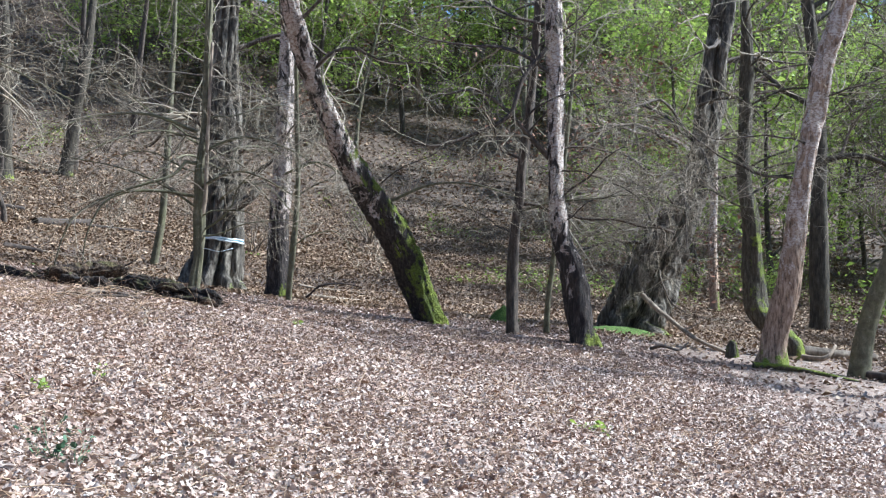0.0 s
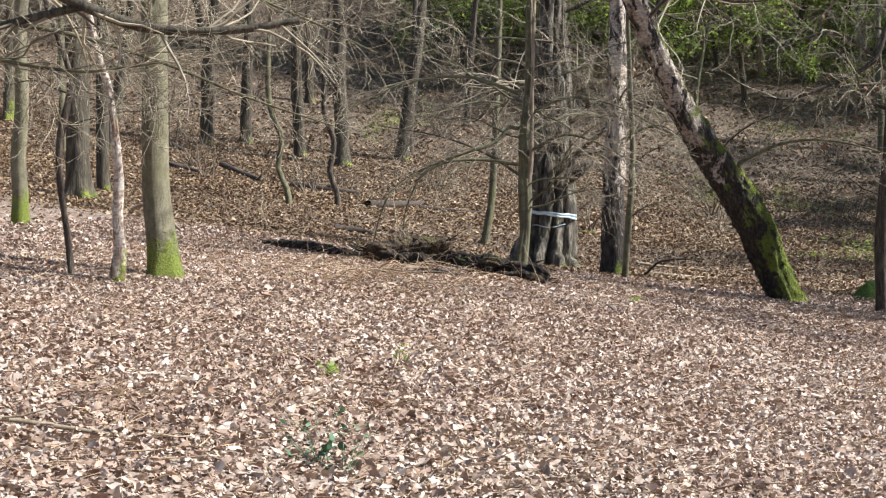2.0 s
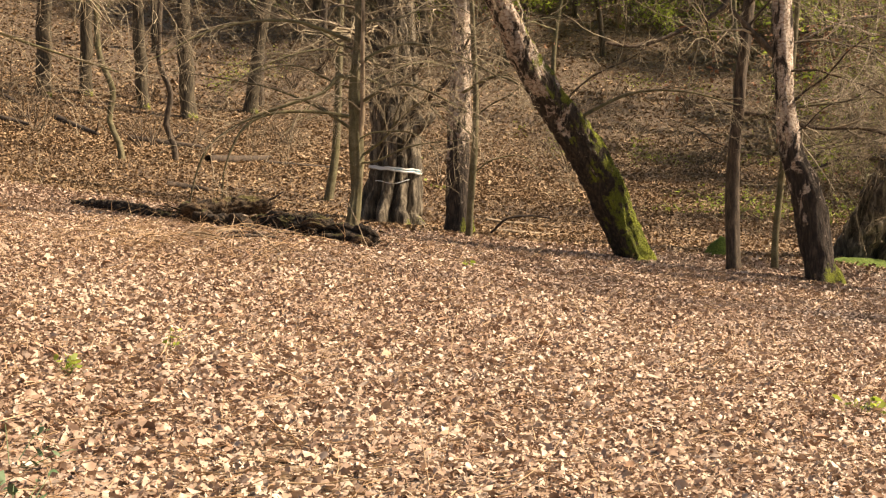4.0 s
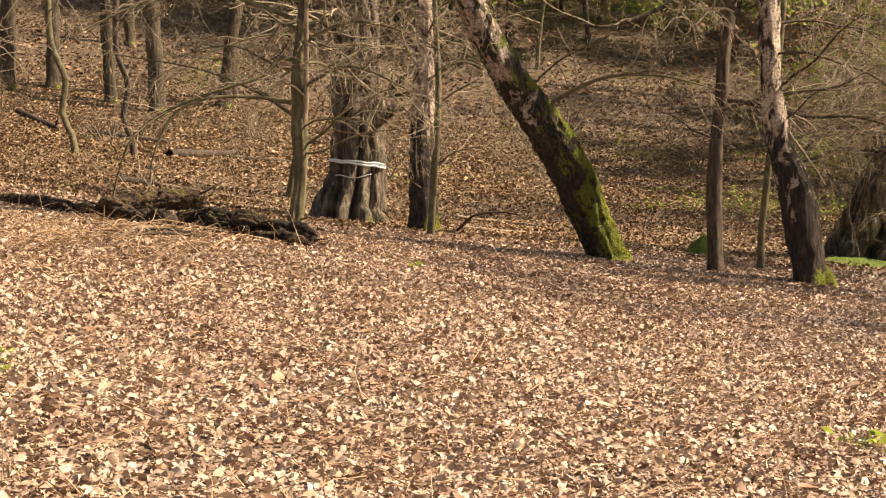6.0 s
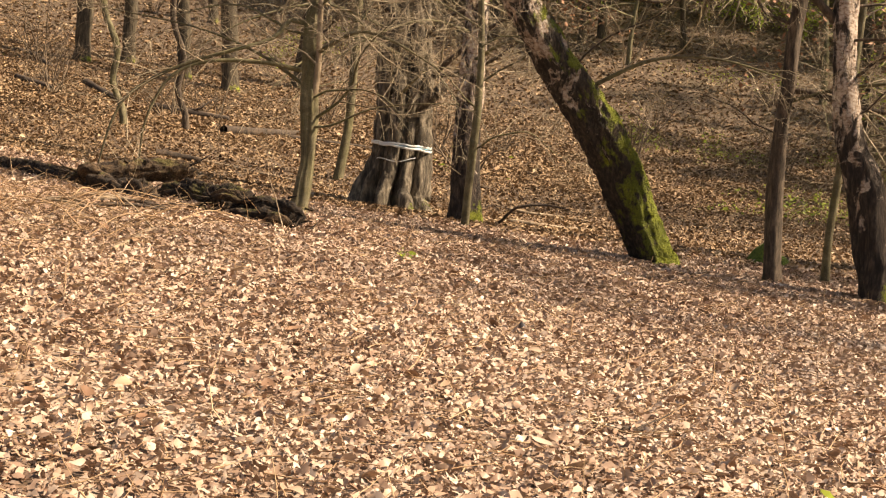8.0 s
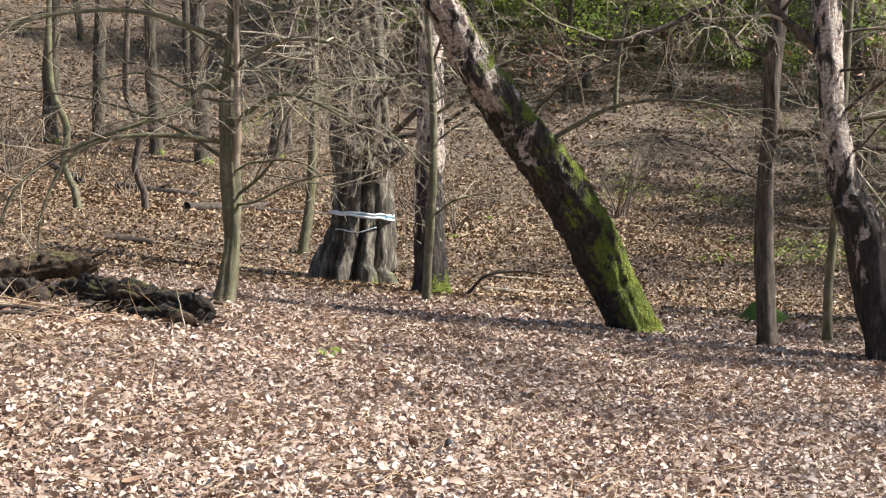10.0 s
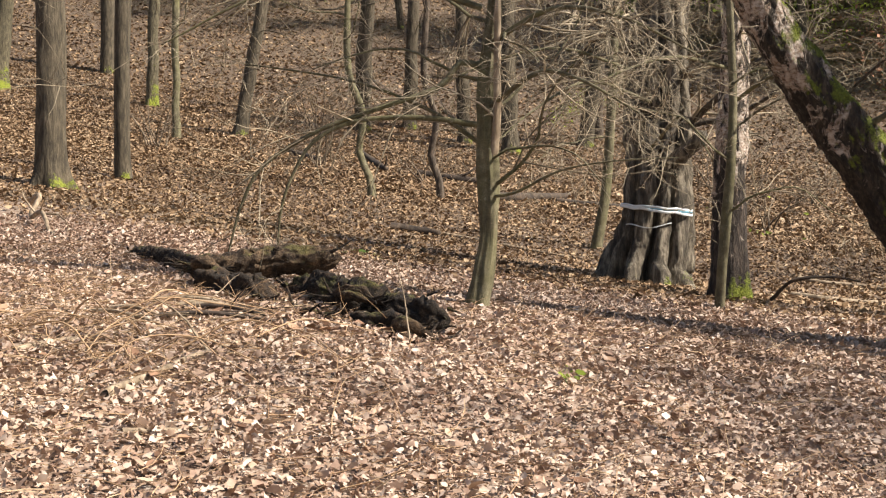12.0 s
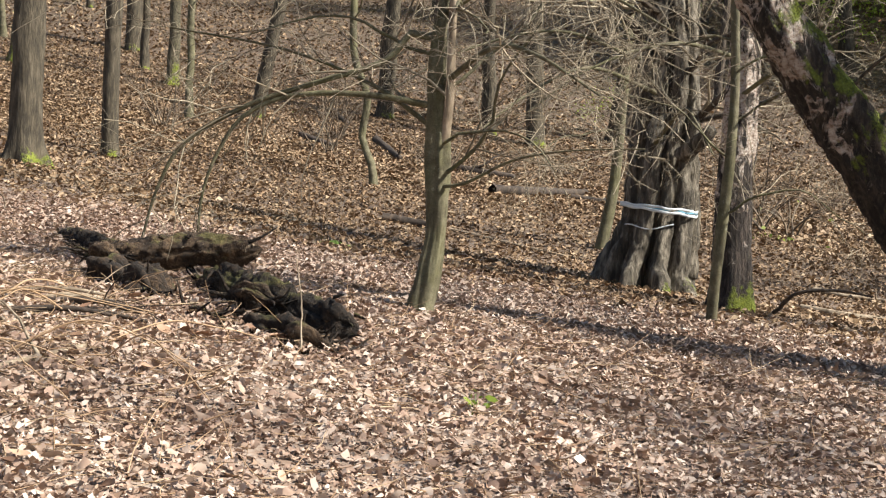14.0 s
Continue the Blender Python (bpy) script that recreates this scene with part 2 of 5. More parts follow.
TWIG, _t, _s = plain("twig_bark", [(0.055, 0.043, 0.030), (0.14, 0.115, 0.078), (0.34, 0.285, 0.20), (0.62, 0.53, 0.39)], 8, 0.65, island=True, relief=0)
FAR_TWIG, _t, _s = plain("far_twig_bark", [(0.05, 0.037, 0.025), (0.12, 0.09, 0.062), (0.24, 0.185, 0.13)], 8, 0.8, island=True, relief=0)
def rotten(name, dark, mid, pale, share):
    """Crumbling damp wood: black pits, brown fibre along the grain, bleached flakes and a film of moss on top."""
    m, t, s = material(name)
    even = coords(t)
    lumps, fine, flakes = noise_of(t, even, 9, 7, 0.7, 0.3), noise_of(t, even, 55, 5, 0.75), noise_of(t, even, 16, 5, 0.65, 0.6)
    fac = calc(t, "ADD", calc(t, "MULTIPLY", lumps, 0.6), calc(t, "MULTIPLY", fine, 0.4))
    col = ramp(t, fac, (0.38, dark), (0.52, mid), (0.66, pale))
    col = mix(t, calc(t, "MULTIPLY", calc(t, "SUBTRACT", flakes, share), 14.0, True), col, (0.42, 0.33, 0.23))
    geo, sep = t.nodes.new("ShaderNodeNewGeometry"), t.nodes.new("ShaderNodeSeparateXYZ")
    t.links.new(geo.outputs["Normal"], sep.inputs[0])
    moss = calc(t, "ADD", calc(t, "MULTIPLY", sep.outputs[2], 0.5), calc(t, "MULTIPLY", calc(t, "SUBTRACT", noise_of(t, even, 3.2, 4, 0.6), 0.5), 4.0))
    moss = calc(t, "MULTIPLY", calc(t, "SUBTRACT", moss, 0.62), 4.0, True)
    col = mix(t, calc(t, "MULTIPLY", moss, 0.6), col, ramp(t, fine, (0.35, (0.03, 0.03, 0.008)), (0.65, (0.14, 0.13, 0.03))))
    t.links.new(col, s.inputs["Base Color"])
    s.inputs["Roughness"].default_value = 0.92
    bump(t, s, calc(t, "ADD", fac, calc(t, "MULTIPLY", flakes, 0.5)), 0.035)
    return m


ROTTEN = rotten("rotten_wood", (0.0045, 0.0035, 0.003), (0.021, 0.0135, 0.0085), (0.125, 0.078, 0.044), 0.66)
BROWN_ROT = rotten("split_brown_wood", (0.008, 0.005, 0.004), (0.055, 0.034, 0.019), (0.21, 0.138, 0.08), 0.62)
DEAD_WOOD, _t, _s = plain("bleached_dead_wood", [(0.10, 0.072, 0.048), (0.25, 0.195, 0.135), (0.45, 0.37, 0.28)], 14, 0.8, 0.4, 0.01)
DARK_WOOD, _t, _s = plain("damp_dead_wood", [(0.012, 0.009, 0.007), (0.045, 0.032, 0.024), (0.12, 0.085, 0.06)], 12, 0.85, 0.5, 0.02)
STRAW, _t, _s = plain("dead_bracken", [(0.14, 0.08, 0.045), (0.36, 0.235, 0.135), (0.58, 0.455, 0.31)], 6, 0.7, island=True, relief=0)
MOSS, _t, _s = plain("moss", [(0.03, 0.05, 0.01), (0.08, 0.14, 0.02), (0.17, 0.23, 0.04)], 40, 0.95, 1, 0.02)
HERB, _t, _s = plain("herb_leaf", [(0.04, 0.085, 0.04), (0.07, 0.14, 0.065), (0.13, 0.21, 0.10)], 6, 0.55, island=True, relief=0)
TAPE, _t, _s = plain("plastic_tape", [(0.62, 0.70, 0.74), (0.80, 0.84, 0.86)], 5, 0.35, 1, 0)
TAPE_BLUE, _t, _s = plain("blue_tape_stripe", [(0.10, 0.30, 0.42), (0.18, 0.42, 0.55)], 5, 0.35, 1, 0)
STONE, _t, _s = plain("dark_stone", [(0.03, 0.03, 0.035), (0.07, 0.07, 0.08), (0.12, 0.12, 0.13)], 18, 0.7, 1, 0.01)
SCRAP, _t, _s = plain("pale_scrap", [(0.45, 0.52, 0.66), (0.70, 0.74, 0.80)], 20, 0.5, 1, 0.003)


# ---- mesh building ----
class Soup:
    """Vertices and faces gathered for one mesh."""

    def __init__(self):
        self.v, self.f, self.n = [], [], 0

    def add(self, verts, faces):
        self.v.append(np.asarray(verts, dtype=np.float32))
        self.f.append(np.asarray(faces, dtype=np.int32) + self.n)
        self.n += len(verts)

    def mesh(self, name, mat, smooth=True):
        me = bpy.data.meshes.new(name)
        verts = np.concatenate(self.v)
        loops = np.concatenate([f.ravel() for f in self.f])
        sizes = np.concatenate([np.full(len(f), f.shape[1], dtype=np.int32) for f in self.f])
        me.vertices.add(len(verts))
        me.vertices.foreach_set("co", verts.ravel())
        me.loops.add(len(loops))
        me.loops.foreach_set("vertex_index", loops)
        me.polygons.add(len(sizes))
        starts = np.zeros(len(sizes), dtype=np.int32)
        starts[1:] = np.cumsum(sizes)[:-1]
        me.polygons.foreach_set("loop_start", starts)
        me.update(calc_edges=True)
        me.validate()
        if smooth:
            me.polygons.foreach_set("use_smooth", np.ones(len(me.polygons), dtype=bool))
        me.materials.append(mat)
        return me


def part(name, soup, mat, parent=None, label="", smooth=True):
    ob = new(name, soup.mesh(name, mat, smooth))
    if parent is not None:
        ob.parent = parent
    return tagged(ob, label)


def thing(name, at, label, category, group="", kind=""):
    ob = new(name)
    ob.location = at
    return tagged(ob, label, category, group, kind)


def smooth_path(points, step):
    """Catmull-Rom through rows of x, y, z, r, resampled about every step metres."""
    p = np.asarray(points, dtype=float)
    ext = np.vstack([2 * p[0] - p[1], p, 2 * p[-1] - p[-2]])
    out = []
    for i in range(1, len(ext) - 2):
        a, b, c, d = ext[i - 1 : i + 3]
        n = max(1, int(np.linalg.norm(c[:3] - b[:3]) / step))
        for s in np.arange(n) / n:
            out.append(0.5 * (2 * b + (c - a) * s + (2 * a - 5 * b + 4 * c - d) * s * s + (3 * b - 3 * c + d - a) * s**3))
    out.append(p[-1])
    out = np.array(out)
    out[:, 3] = np.maximum(out[:, 3], 0.0008)
    return out


def tube(soup, path, sides, shape=None, cap=True):
    """A tube along rows of x, y, z, r. shape(i, angles, s) gives the factor on r round ring i at s metres."""
    p = np.asarray(path, dtype=float)
    n = len(p)
    tan = np.gradient(p[:, :3], axis=0)
    tan /= np.linalg.norm(tan, axis=1, keepdims=True) + 1e-9
    ref = np.array([1.0, 0, 0]) if abs(tan[0, 0]) < 0.8 else np.array([0, 1.0, 0])
    ang = np.arange(sides) * 2 * np.pi / sides
    run = np.r_[0, np.cumsum(np.linalg.norm(np.diff(p[:, :3], axis=0), axis=1))]
    u = ref[None] - (tan @ ref)[:, None] * tan
    u /= np.linalg.norm(u, axis=1, keepdims=True) + 1e-9
    w = np.cross(tan, u)
    k = np.ones((n, sides)) if shape is None else np.array([shape(i, ang, run[i]) for i in range(n)])
    ring = (np.cos(ang)[None, :, None] * u[:, None] + np.sin(ang)[None, :, None] * w[:, None]) * (p[:, 3, None] * k)[:, :, None]
    verts = (p[:, None, :3] + ring).reshape(-1, 3)
    i, j = np.meshgrid(np.arange(n - 1), np.arange(sides), indexing="ij")
    a, b = i * sides + j, i * sides + (j + 1) % sides
    soup.add(verts, np.stack([a, b, b + sides, a + sides], -1).reshape(-1, 4))
    if cap:
        tip = p[-1, :3] + tan[-1] * p[-1, 3] * 0.5
        base = (n - 1) * sides
        jj = np.arange(sides)
        soup.v.append(np.asarray([tip], dtype=np.float32))
        soup.f.append(np.stack([base + jj, base + (jj + 1) % sides, np.full(sides, n * sides)], -1).astype(np.int32) + soup.n - n * sides)
        soup.n += 1


def rough_shape(seed, amount, lobes=0, flute=0.0, flare_to=0.0, flare=0.0, knots=0.0, crag=0.0):
    """Uneven cross-sections: lumps, lengthwise flutes and a lobed root flare."""
    rng = np.random.RandomState(seed)
    phase, lob = rng.rand(8) * 6.28, max(3, lobes)

    def shape(i, ang, s):
        k = np.ones_like(ang)
        for m in range(2, 6):
            k += amount / m * 1.5 * np.sin(m * ang + phase[m] + 1.3 * np.sin(s * (1.1 + 0.35 * m) + phase[m - 2]))
        k += amount * 0.6 * np.array([noise.noise((math.cos(a) * 2.2 + seed, math.sin(a) * 2.2, s * 3.1)) for a in ang])
        if knots:
            k += knots * np.maximum(0, np.array([noise.noise((math.cos(a) * 1.6 + seed * 3.3, math.sin(a) * 1.6, s * 1.7)) for a in ang]) - 0.25)
        if crag:
            k += crag * np.array([noise.noise((math.cos(a) * 7 + seed, math.sin(a) * 7, s * 5.0)) + 0.7 * noise.noise((math.cos(a) * 13, math.sin(a) * 13 + seed, s * 12.0)) - 0.5 * max(0.0, 0.2 - abs(noise.noise((math.cos(a) * 5, math.sin(a) * 5, s * 3.0 + seed)))) * 5 for a in ang])
        if flute:
            k -= flute * np.maximum(0, np.sin(lob * ang + phase[0] + 0.9 * math.sin(2.1 * s + phase[1]) + 0.5 * np.sin(2 * ang + phase[2]))) ** 3.5
        if flare_to and s < flare_to:
            f = (1 - s / flare_to) ** 2
            k += flare * f * (0.45 + 0.55 * np.sin(lob * ang + phase[0] + math.pi) ** 1)
        return np.maximum(k, 0.25)

    return shape


def grow(soup, rng, start, way, length, r, level, sides=4, droop=0.0, wander=0.35, spread=0.9, kids=(3, 6), leaves=None, shrink=0.55, rmin=0.0022, most=12):
    """A crooked branch with side branches; level 0 ends it."""
    steps = max(4, int(length / 0.16)) if level else max(3, int(length / 0.11))
    steps = min(steps, most)
    p, d, rows = np.array(start, float), np.array(way, float), []
    d /= np.linalg.norm(d) + 1e-9
    bend = rng.normal(0, wander, 3) * 0.3
    for i in range(steps + 1):
        s = i / steps
        rows.append((*p, max(rmin, r * (1 - 0.72 * s))))
        bend = bend * 0.25 + rng.normal(0, wander, 3) * 0.55
        d = d + bend + np.array([0, 0, -droop * 0.12])
        d /= np.linalg.norm(d) + 1e-9
        p = p + d * length / steps
    rows = np.array(rows)
    tube(soup, rows, sides if level else 3, cap=False)
    if leaves is not None and level <= 1:
        for row in rows[1:]:
            leaves.append(row[:3])
    if level:
        for _ in range(rng.randint(*kids)):
            s = rng.uniform(0.2, 0.98)
            i = min(steps - 1, int(s * steps))
            a = rows[i, :3] + (rows[i + 1, :3] - rows[i, :3]) * (s * steps - i)
            ahead = rows[i + 1, :3] - rows[i, :3]
            ahead /= np.linalg.norm(ahead) + 1e-9
            side = rng.normal(0, 1, 3) * (1, 1, 0.55)
            side -= side @ ahead * ahead
            side /= np.linalg.norm(side) + 1e-9
            grow(soup, rng, a, ahead * 0.75 + side * spread, length * shrink * rng.uniform(0.6, 1.15) * (1.15 - 0.5 * s), rows[i, 3] * 0.5, level - 1,
                 max(3, sides - 1), droop, wander, spread, kids, leaves, shrink, rmin, most)
    return rows


LEAF_V = np.array([(0, -0.5, 0.02), (0.22, -0.19, 0.06), (0.19, 0.17, 0.05), (0.02, 0.5, 0), (-0.20, 0.15, -0.03), (-0.21, -0.20, -0.02)])
LEAF_F = np.array([(0, 1, 5), (1, 4, 5), (1, 2, 4), (2, 3, 4)])
SIMPLE_V = np.array([(0, -0.5, 0), (0.27, 0.0, 0.09), (0, 0.5, 0), (-0.27, 0.0, 0.09)])
SIMPLE_F = np.array([(0, 1, 2), (0, 2, 3)])


def leaf_cloud(rng, places, size, flat=0.5, curl=1.0, simple=False):
    """Small folded leaves at the given places, each turned and sized by chance."""
    n = len(places)
    yaw, tip, roll = rng.rand(n) * 6.283, rng.normal(0, flat, n), rng.normal(0, flat, n)
    shape, faces = (SIMPLE_V, SIMPLE_F) if simple else (LEAF_V, LEAF_F)
    v = np.repeat(shape[None], n, 0).copy()
    v[:, :, 2] *= rng.uniform(-1.2, 2.6, (n, 1)) * curl
    v[:, :, 0] *= rng.uniform(0.5, 1.35, (n, 1))
    k = min(6, len(shape))
    v[:, :k, :2] += rng.normal(0, 0.045, (n, k, 2))
    v[:, :k, 2] += rng.normal(0, 0.07, (n, k)) * curl
    v *= (size * np.exp(rng.normal(0, 0.42, n)).clip(0.35, 2.1))[:, None, None]
    c, s = np.cos(tip)[:, None], np.sin(tip)[:, None]
    y, z = v[:, :, 1] * c - v[:, :, 2] * s, v[:, :, 1] * s + v[:, :, 2] * c
    v[:, :, 1], v[:, :, 2] = y, z
    c, s = np.cos(roll)[:, None], np.sin(roll)[:, None]
    x, z = v[:, :, 0] * c + v[:, :, 2] * s, -v[:, :, 0] * s + v[:, :, 2] * c
    v[:, :, 0], v[:, :, 2] = x, z
    c, s = np.cos(yaw)[:, None], np.sin(yaw)[:, None]
    x, y = v[:, :, 0] * c - v[:, :, 1] * s, v[:, :, 0] * s + v[:, :, 1] * c
    v[:, :, 0], v[:, :, 1] = x, y
    v += np.asarray(places)[:, None, :]
    soup = Soup()
    soup.add(v.reshape(-1, 3), (faces[None] + (np.arange(n) * len(shape))[:, None, None]).reshape(-1, 3))
    return soup


# ---- ground ----
def build_ground():
    def axis(fine_lo, fine_hi, step, far):
        mid = np.arange(fine_lo, fine_hi + 1e-6, step)
        out = np.cumsum(step * 1.16 ** np.arange(1, 60))
        out = out[out < far]
        return np.r_[(fine_lo - out)[::-1], mid, fine_hi + out]

    xs, ys = axis(-14, 12, 0.20, 420), axis(-11, 30, 0.20, 420)
    gx, gy = np.meshgrid(xs, ys, indexing="ij")
    z = ground(gx, gy)
    near = (np.abs(gx) < 40) & (np.abs(gy) < 60)
    for i, j in zip(*np.nonzero(near)):
        x, y = gx[i, j], gy[i, j]
        z[i, j] += 0.035 * noise.noise((x * 0.9, y * 0.9, 0)) + 0.018 * noise.noise((x * 2.7, y * 2.7, 5))
    soup = Soup()
    nx, ny = gx.shape
    i, j = np.meshgrid(np.arange(nx - 1), np.arange(ny - 1), indexing="ij")
    a = i * ny + j
    soup.add(np.stack([gx, gy, z], -1).reshape(-1, 3), np.stack([a, a + ny, a + ny + 1, a + 1], -1).reshape(-1, 4))
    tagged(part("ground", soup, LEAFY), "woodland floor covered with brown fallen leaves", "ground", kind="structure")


build_ground()


def scatter(seed, n, x0, x1, y0, y1, keep):
    rng = np.random.RandomState(seed)
    x, y = rng.uniform(x0, x1, n), rng.uniform(y0, y1, n)
    ok = keep(x, y, rng)
    return x[ok], y[ok], rng


def build_litter():
    x, y, rng = scatter(3, 560000, -7.0, 7.5, -5.0, 15.0, lambda x, y, r: r.rand(len(x)) < np.clip((15.0 - y) / 3.0, 0, 1) * np.clip((7.5 - np.abs(x - 0.25)) / 1.5, 0, 1) * np.clip((y + 5.0) / 1.5, 0, 1) * np.where(y > 7.5, 0.62, 1.0))
    z = ground(x, y) + rng.uniform(0.0, 0.035, len(x)) + 0.01
    pts = np.stack([x, y, z], -1)
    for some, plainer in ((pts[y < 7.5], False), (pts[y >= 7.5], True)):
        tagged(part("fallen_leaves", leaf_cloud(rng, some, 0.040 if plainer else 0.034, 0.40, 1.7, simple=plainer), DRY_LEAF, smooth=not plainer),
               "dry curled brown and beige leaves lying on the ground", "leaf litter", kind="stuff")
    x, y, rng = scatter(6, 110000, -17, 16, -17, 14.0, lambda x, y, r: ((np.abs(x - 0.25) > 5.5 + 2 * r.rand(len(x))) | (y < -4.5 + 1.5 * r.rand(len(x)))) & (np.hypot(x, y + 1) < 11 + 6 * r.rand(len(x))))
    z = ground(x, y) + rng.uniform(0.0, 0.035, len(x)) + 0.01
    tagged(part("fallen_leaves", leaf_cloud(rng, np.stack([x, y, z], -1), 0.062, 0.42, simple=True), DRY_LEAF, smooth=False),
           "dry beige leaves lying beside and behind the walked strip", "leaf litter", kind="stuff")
    seen = lambda x, y: (x > -0.86 * (y + 1) + 1) & (x < 0.52 * (y + 11) + 1)  # noqa: E731
    # farther leaves, in the colours darkened for tree shade
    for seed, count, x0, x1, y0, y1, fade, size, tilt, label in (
            (7, 190000, -20, 16, 12.5, 28, 3.0, 0.056, 0.46, "brown leaves lying among the trunks, toned darker for shade"),
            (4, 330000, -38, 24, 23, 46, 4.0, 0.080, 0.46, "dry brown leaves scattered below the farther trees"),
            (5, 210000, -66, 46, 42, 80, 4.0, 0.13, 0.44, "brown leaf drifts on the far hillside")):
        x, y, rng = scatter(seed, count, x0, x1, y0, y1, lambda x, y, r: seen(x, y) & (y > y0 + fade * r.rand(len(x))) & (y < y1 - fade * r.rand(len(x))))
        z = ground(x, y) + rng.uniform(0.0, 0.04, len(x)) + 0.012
        tagged(part("fallen_leaves", leaf_cloud(rng, np.stack([x, y, z], -1), size, tilt, 1.4, simple=True), SHADED_LEAF, smooth=False), label, "leaf litter", kind="stuff")
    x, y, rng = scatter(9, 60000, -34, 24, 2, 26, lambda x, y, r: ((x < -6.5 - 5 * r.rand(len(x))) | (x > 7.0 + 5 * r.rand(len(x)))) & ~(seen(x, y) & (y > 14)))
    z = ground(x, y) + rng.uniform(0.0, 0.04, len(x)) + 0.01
    tagged(part("fallen_leaves", leaf_cloud(rng, np.stack([x, y, z], -1), 0.08, 0.4, simple=True), SHADED_LEAF, smooth=False),
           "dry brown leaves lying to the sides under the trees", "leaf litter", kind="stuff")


build_litter()


# ---- trees ----
def tree(name, base, path, mat, label, category="tree", seed=1, sides=20, step=0.10, amount=0.10, lobes=5, flute=0.0, flare_to=0.5, flare=0.35,
         knots=0.0, top=9.0, sway=(0.0, 0.0), limbs=(), crown=5, twig_mat=None, group="trees", crag=0.0, limb_mat=None):
    """path: rows of dx, dy, height, radius from the foot. limbs: (height, dx, dy, dz, length, radius, level). top: height to which it grows on."""
    rng = np.random.RandomState(seed)
    foot = on_ground(*base)
    ob = thing(name, foot, label, category, group)
    rows = [(path[0][0], path[0][1], path[0][2] - 0.25, path[0][3] * 1.05)] + [tuple(r) for r in path]
    last, prev = np.array(rows[-1]), np.array(rows[-2])
    slope = (last - prev)[:2] / max(0.2, last[2] - prev[2])
    h, r = last[2], last[3]
    while h < top:
        up = min(1.3, top - h + 0.01)
        slope = slope * 0.8 + np.array(sway) * 0.2 + rng.normal(0, 0.03, 2)
        last = last + np.array([slope[0] * up, slope[1] * up, up, -r * 0.75 * up / max(1.0, top - path[-1][2])])
        h = last[2]
        rows.append(tuple(last))
    line = smooth_path(rows, step)
    soup = Soup()
    tube(soup, line, sides, rough_shape(seed, amount, lobes, flute, flare_to + 0.25, flare, knots, crag))
    part("trunk", soup, mat, ob)
    twigs = Soup()

    def at_height(z):
        i = int(np.argmin(np.abs(line[:, 2] - z)))
        return line[i]

    for z, dx, dy, dz, length, radius, level in limbs:
        p = at_height(z)
        limb = Soup()
        rows_l = grow(limb, rng, p[:3], (dx, dy, dz), length, radius, 0, 7, 0.05, 0.30)
        part("limb", limb, limb_mat or mat, ob)
        for _ in range(4 + level * 3):
            i = rng.randint(2, len(rows_l))
            way = rows_l[i, :3] - rows_l[i - 1, :3]
            way = way / (np.linalg.norm(way) + 1e-9) + rng.normal(0, 0.7, 3)
            grow(twigs, rng, rows_l[i, :3], way, length * 0.5, rows_l[i, 3] * 0.48, level, 4, 0.25, 0.35, 0.9, (3, 6))
    for k in range(crown):
        z = rng.uniform(max(3.2, path[-1][2] * 0.75), top * 0.97)
        p = at_height(z)
        a = rng.uniform(0, 6.283)
        limb, length = Soup(), rng.uniform(1.6, 3.2)
        rows_l = grow(limb, rng, p[:3], (math.cos(a), math.sin(a), 0.45), length, p[3] * 0.22 + 0.008, 0, 6, 0.05, 0.24)
        part("limb", limb, limb_mat or mat, ob)
        for _ in range(6):
            i = rng.randint(3, len(rows_l))
            way = rows_l[i, :3] - rows_l[i - 1, :3]
            grow(twigs, rng, rows_l[i, :3], way / (np.linalg.norm(way) + 1e-9) + rng.normal(0, 0.6, 3), length * 0.55, rows_l[i, 3] * 0.5, 1, 4, 0.05, 0.34, 0.85, (4, 7))
    if twigs.n:
        tagged(part("twig_spray", twigs, twig_mat or TWIG, ob, "bare thin pale twigs"), kind="stuff")
    return ob


lean_birch = tree("leaning_birch", (3.37, 12.0),
     [(-0.02, 0.02, 0.0, 0.24), (-0.08, 0, 0.14, 0.235), (-0.31, -.2, .70, .245), (-0.57, -.45, 1.26, .238), (-0.90, -.70, 1.80, .226), (-1.26, -.95, 2.32, .206), (-1.56, -1.2, 2.83, .19),
      (-1.80, -1.45, 3.33, .158), (-2.06, -1.75, 3.89, .142), (-2.24, -2.05, 4.43, .138), (-2.37, -2.3, 4.89, .125)],
     LEAN_BIRCH, "leaning old birch with peeling white bark and a mossy foot", crown=9, seed=11, sides=64, step=0.04, crag=0.12, limb_mat=DARK_BARK, amount=0.09, flare_to=0.7, flare=0.55, knots=0.35,
     top=10, limbs=[(2.1, 0.9, -0.1, 0.55, 1.7, 0.018, 1)])
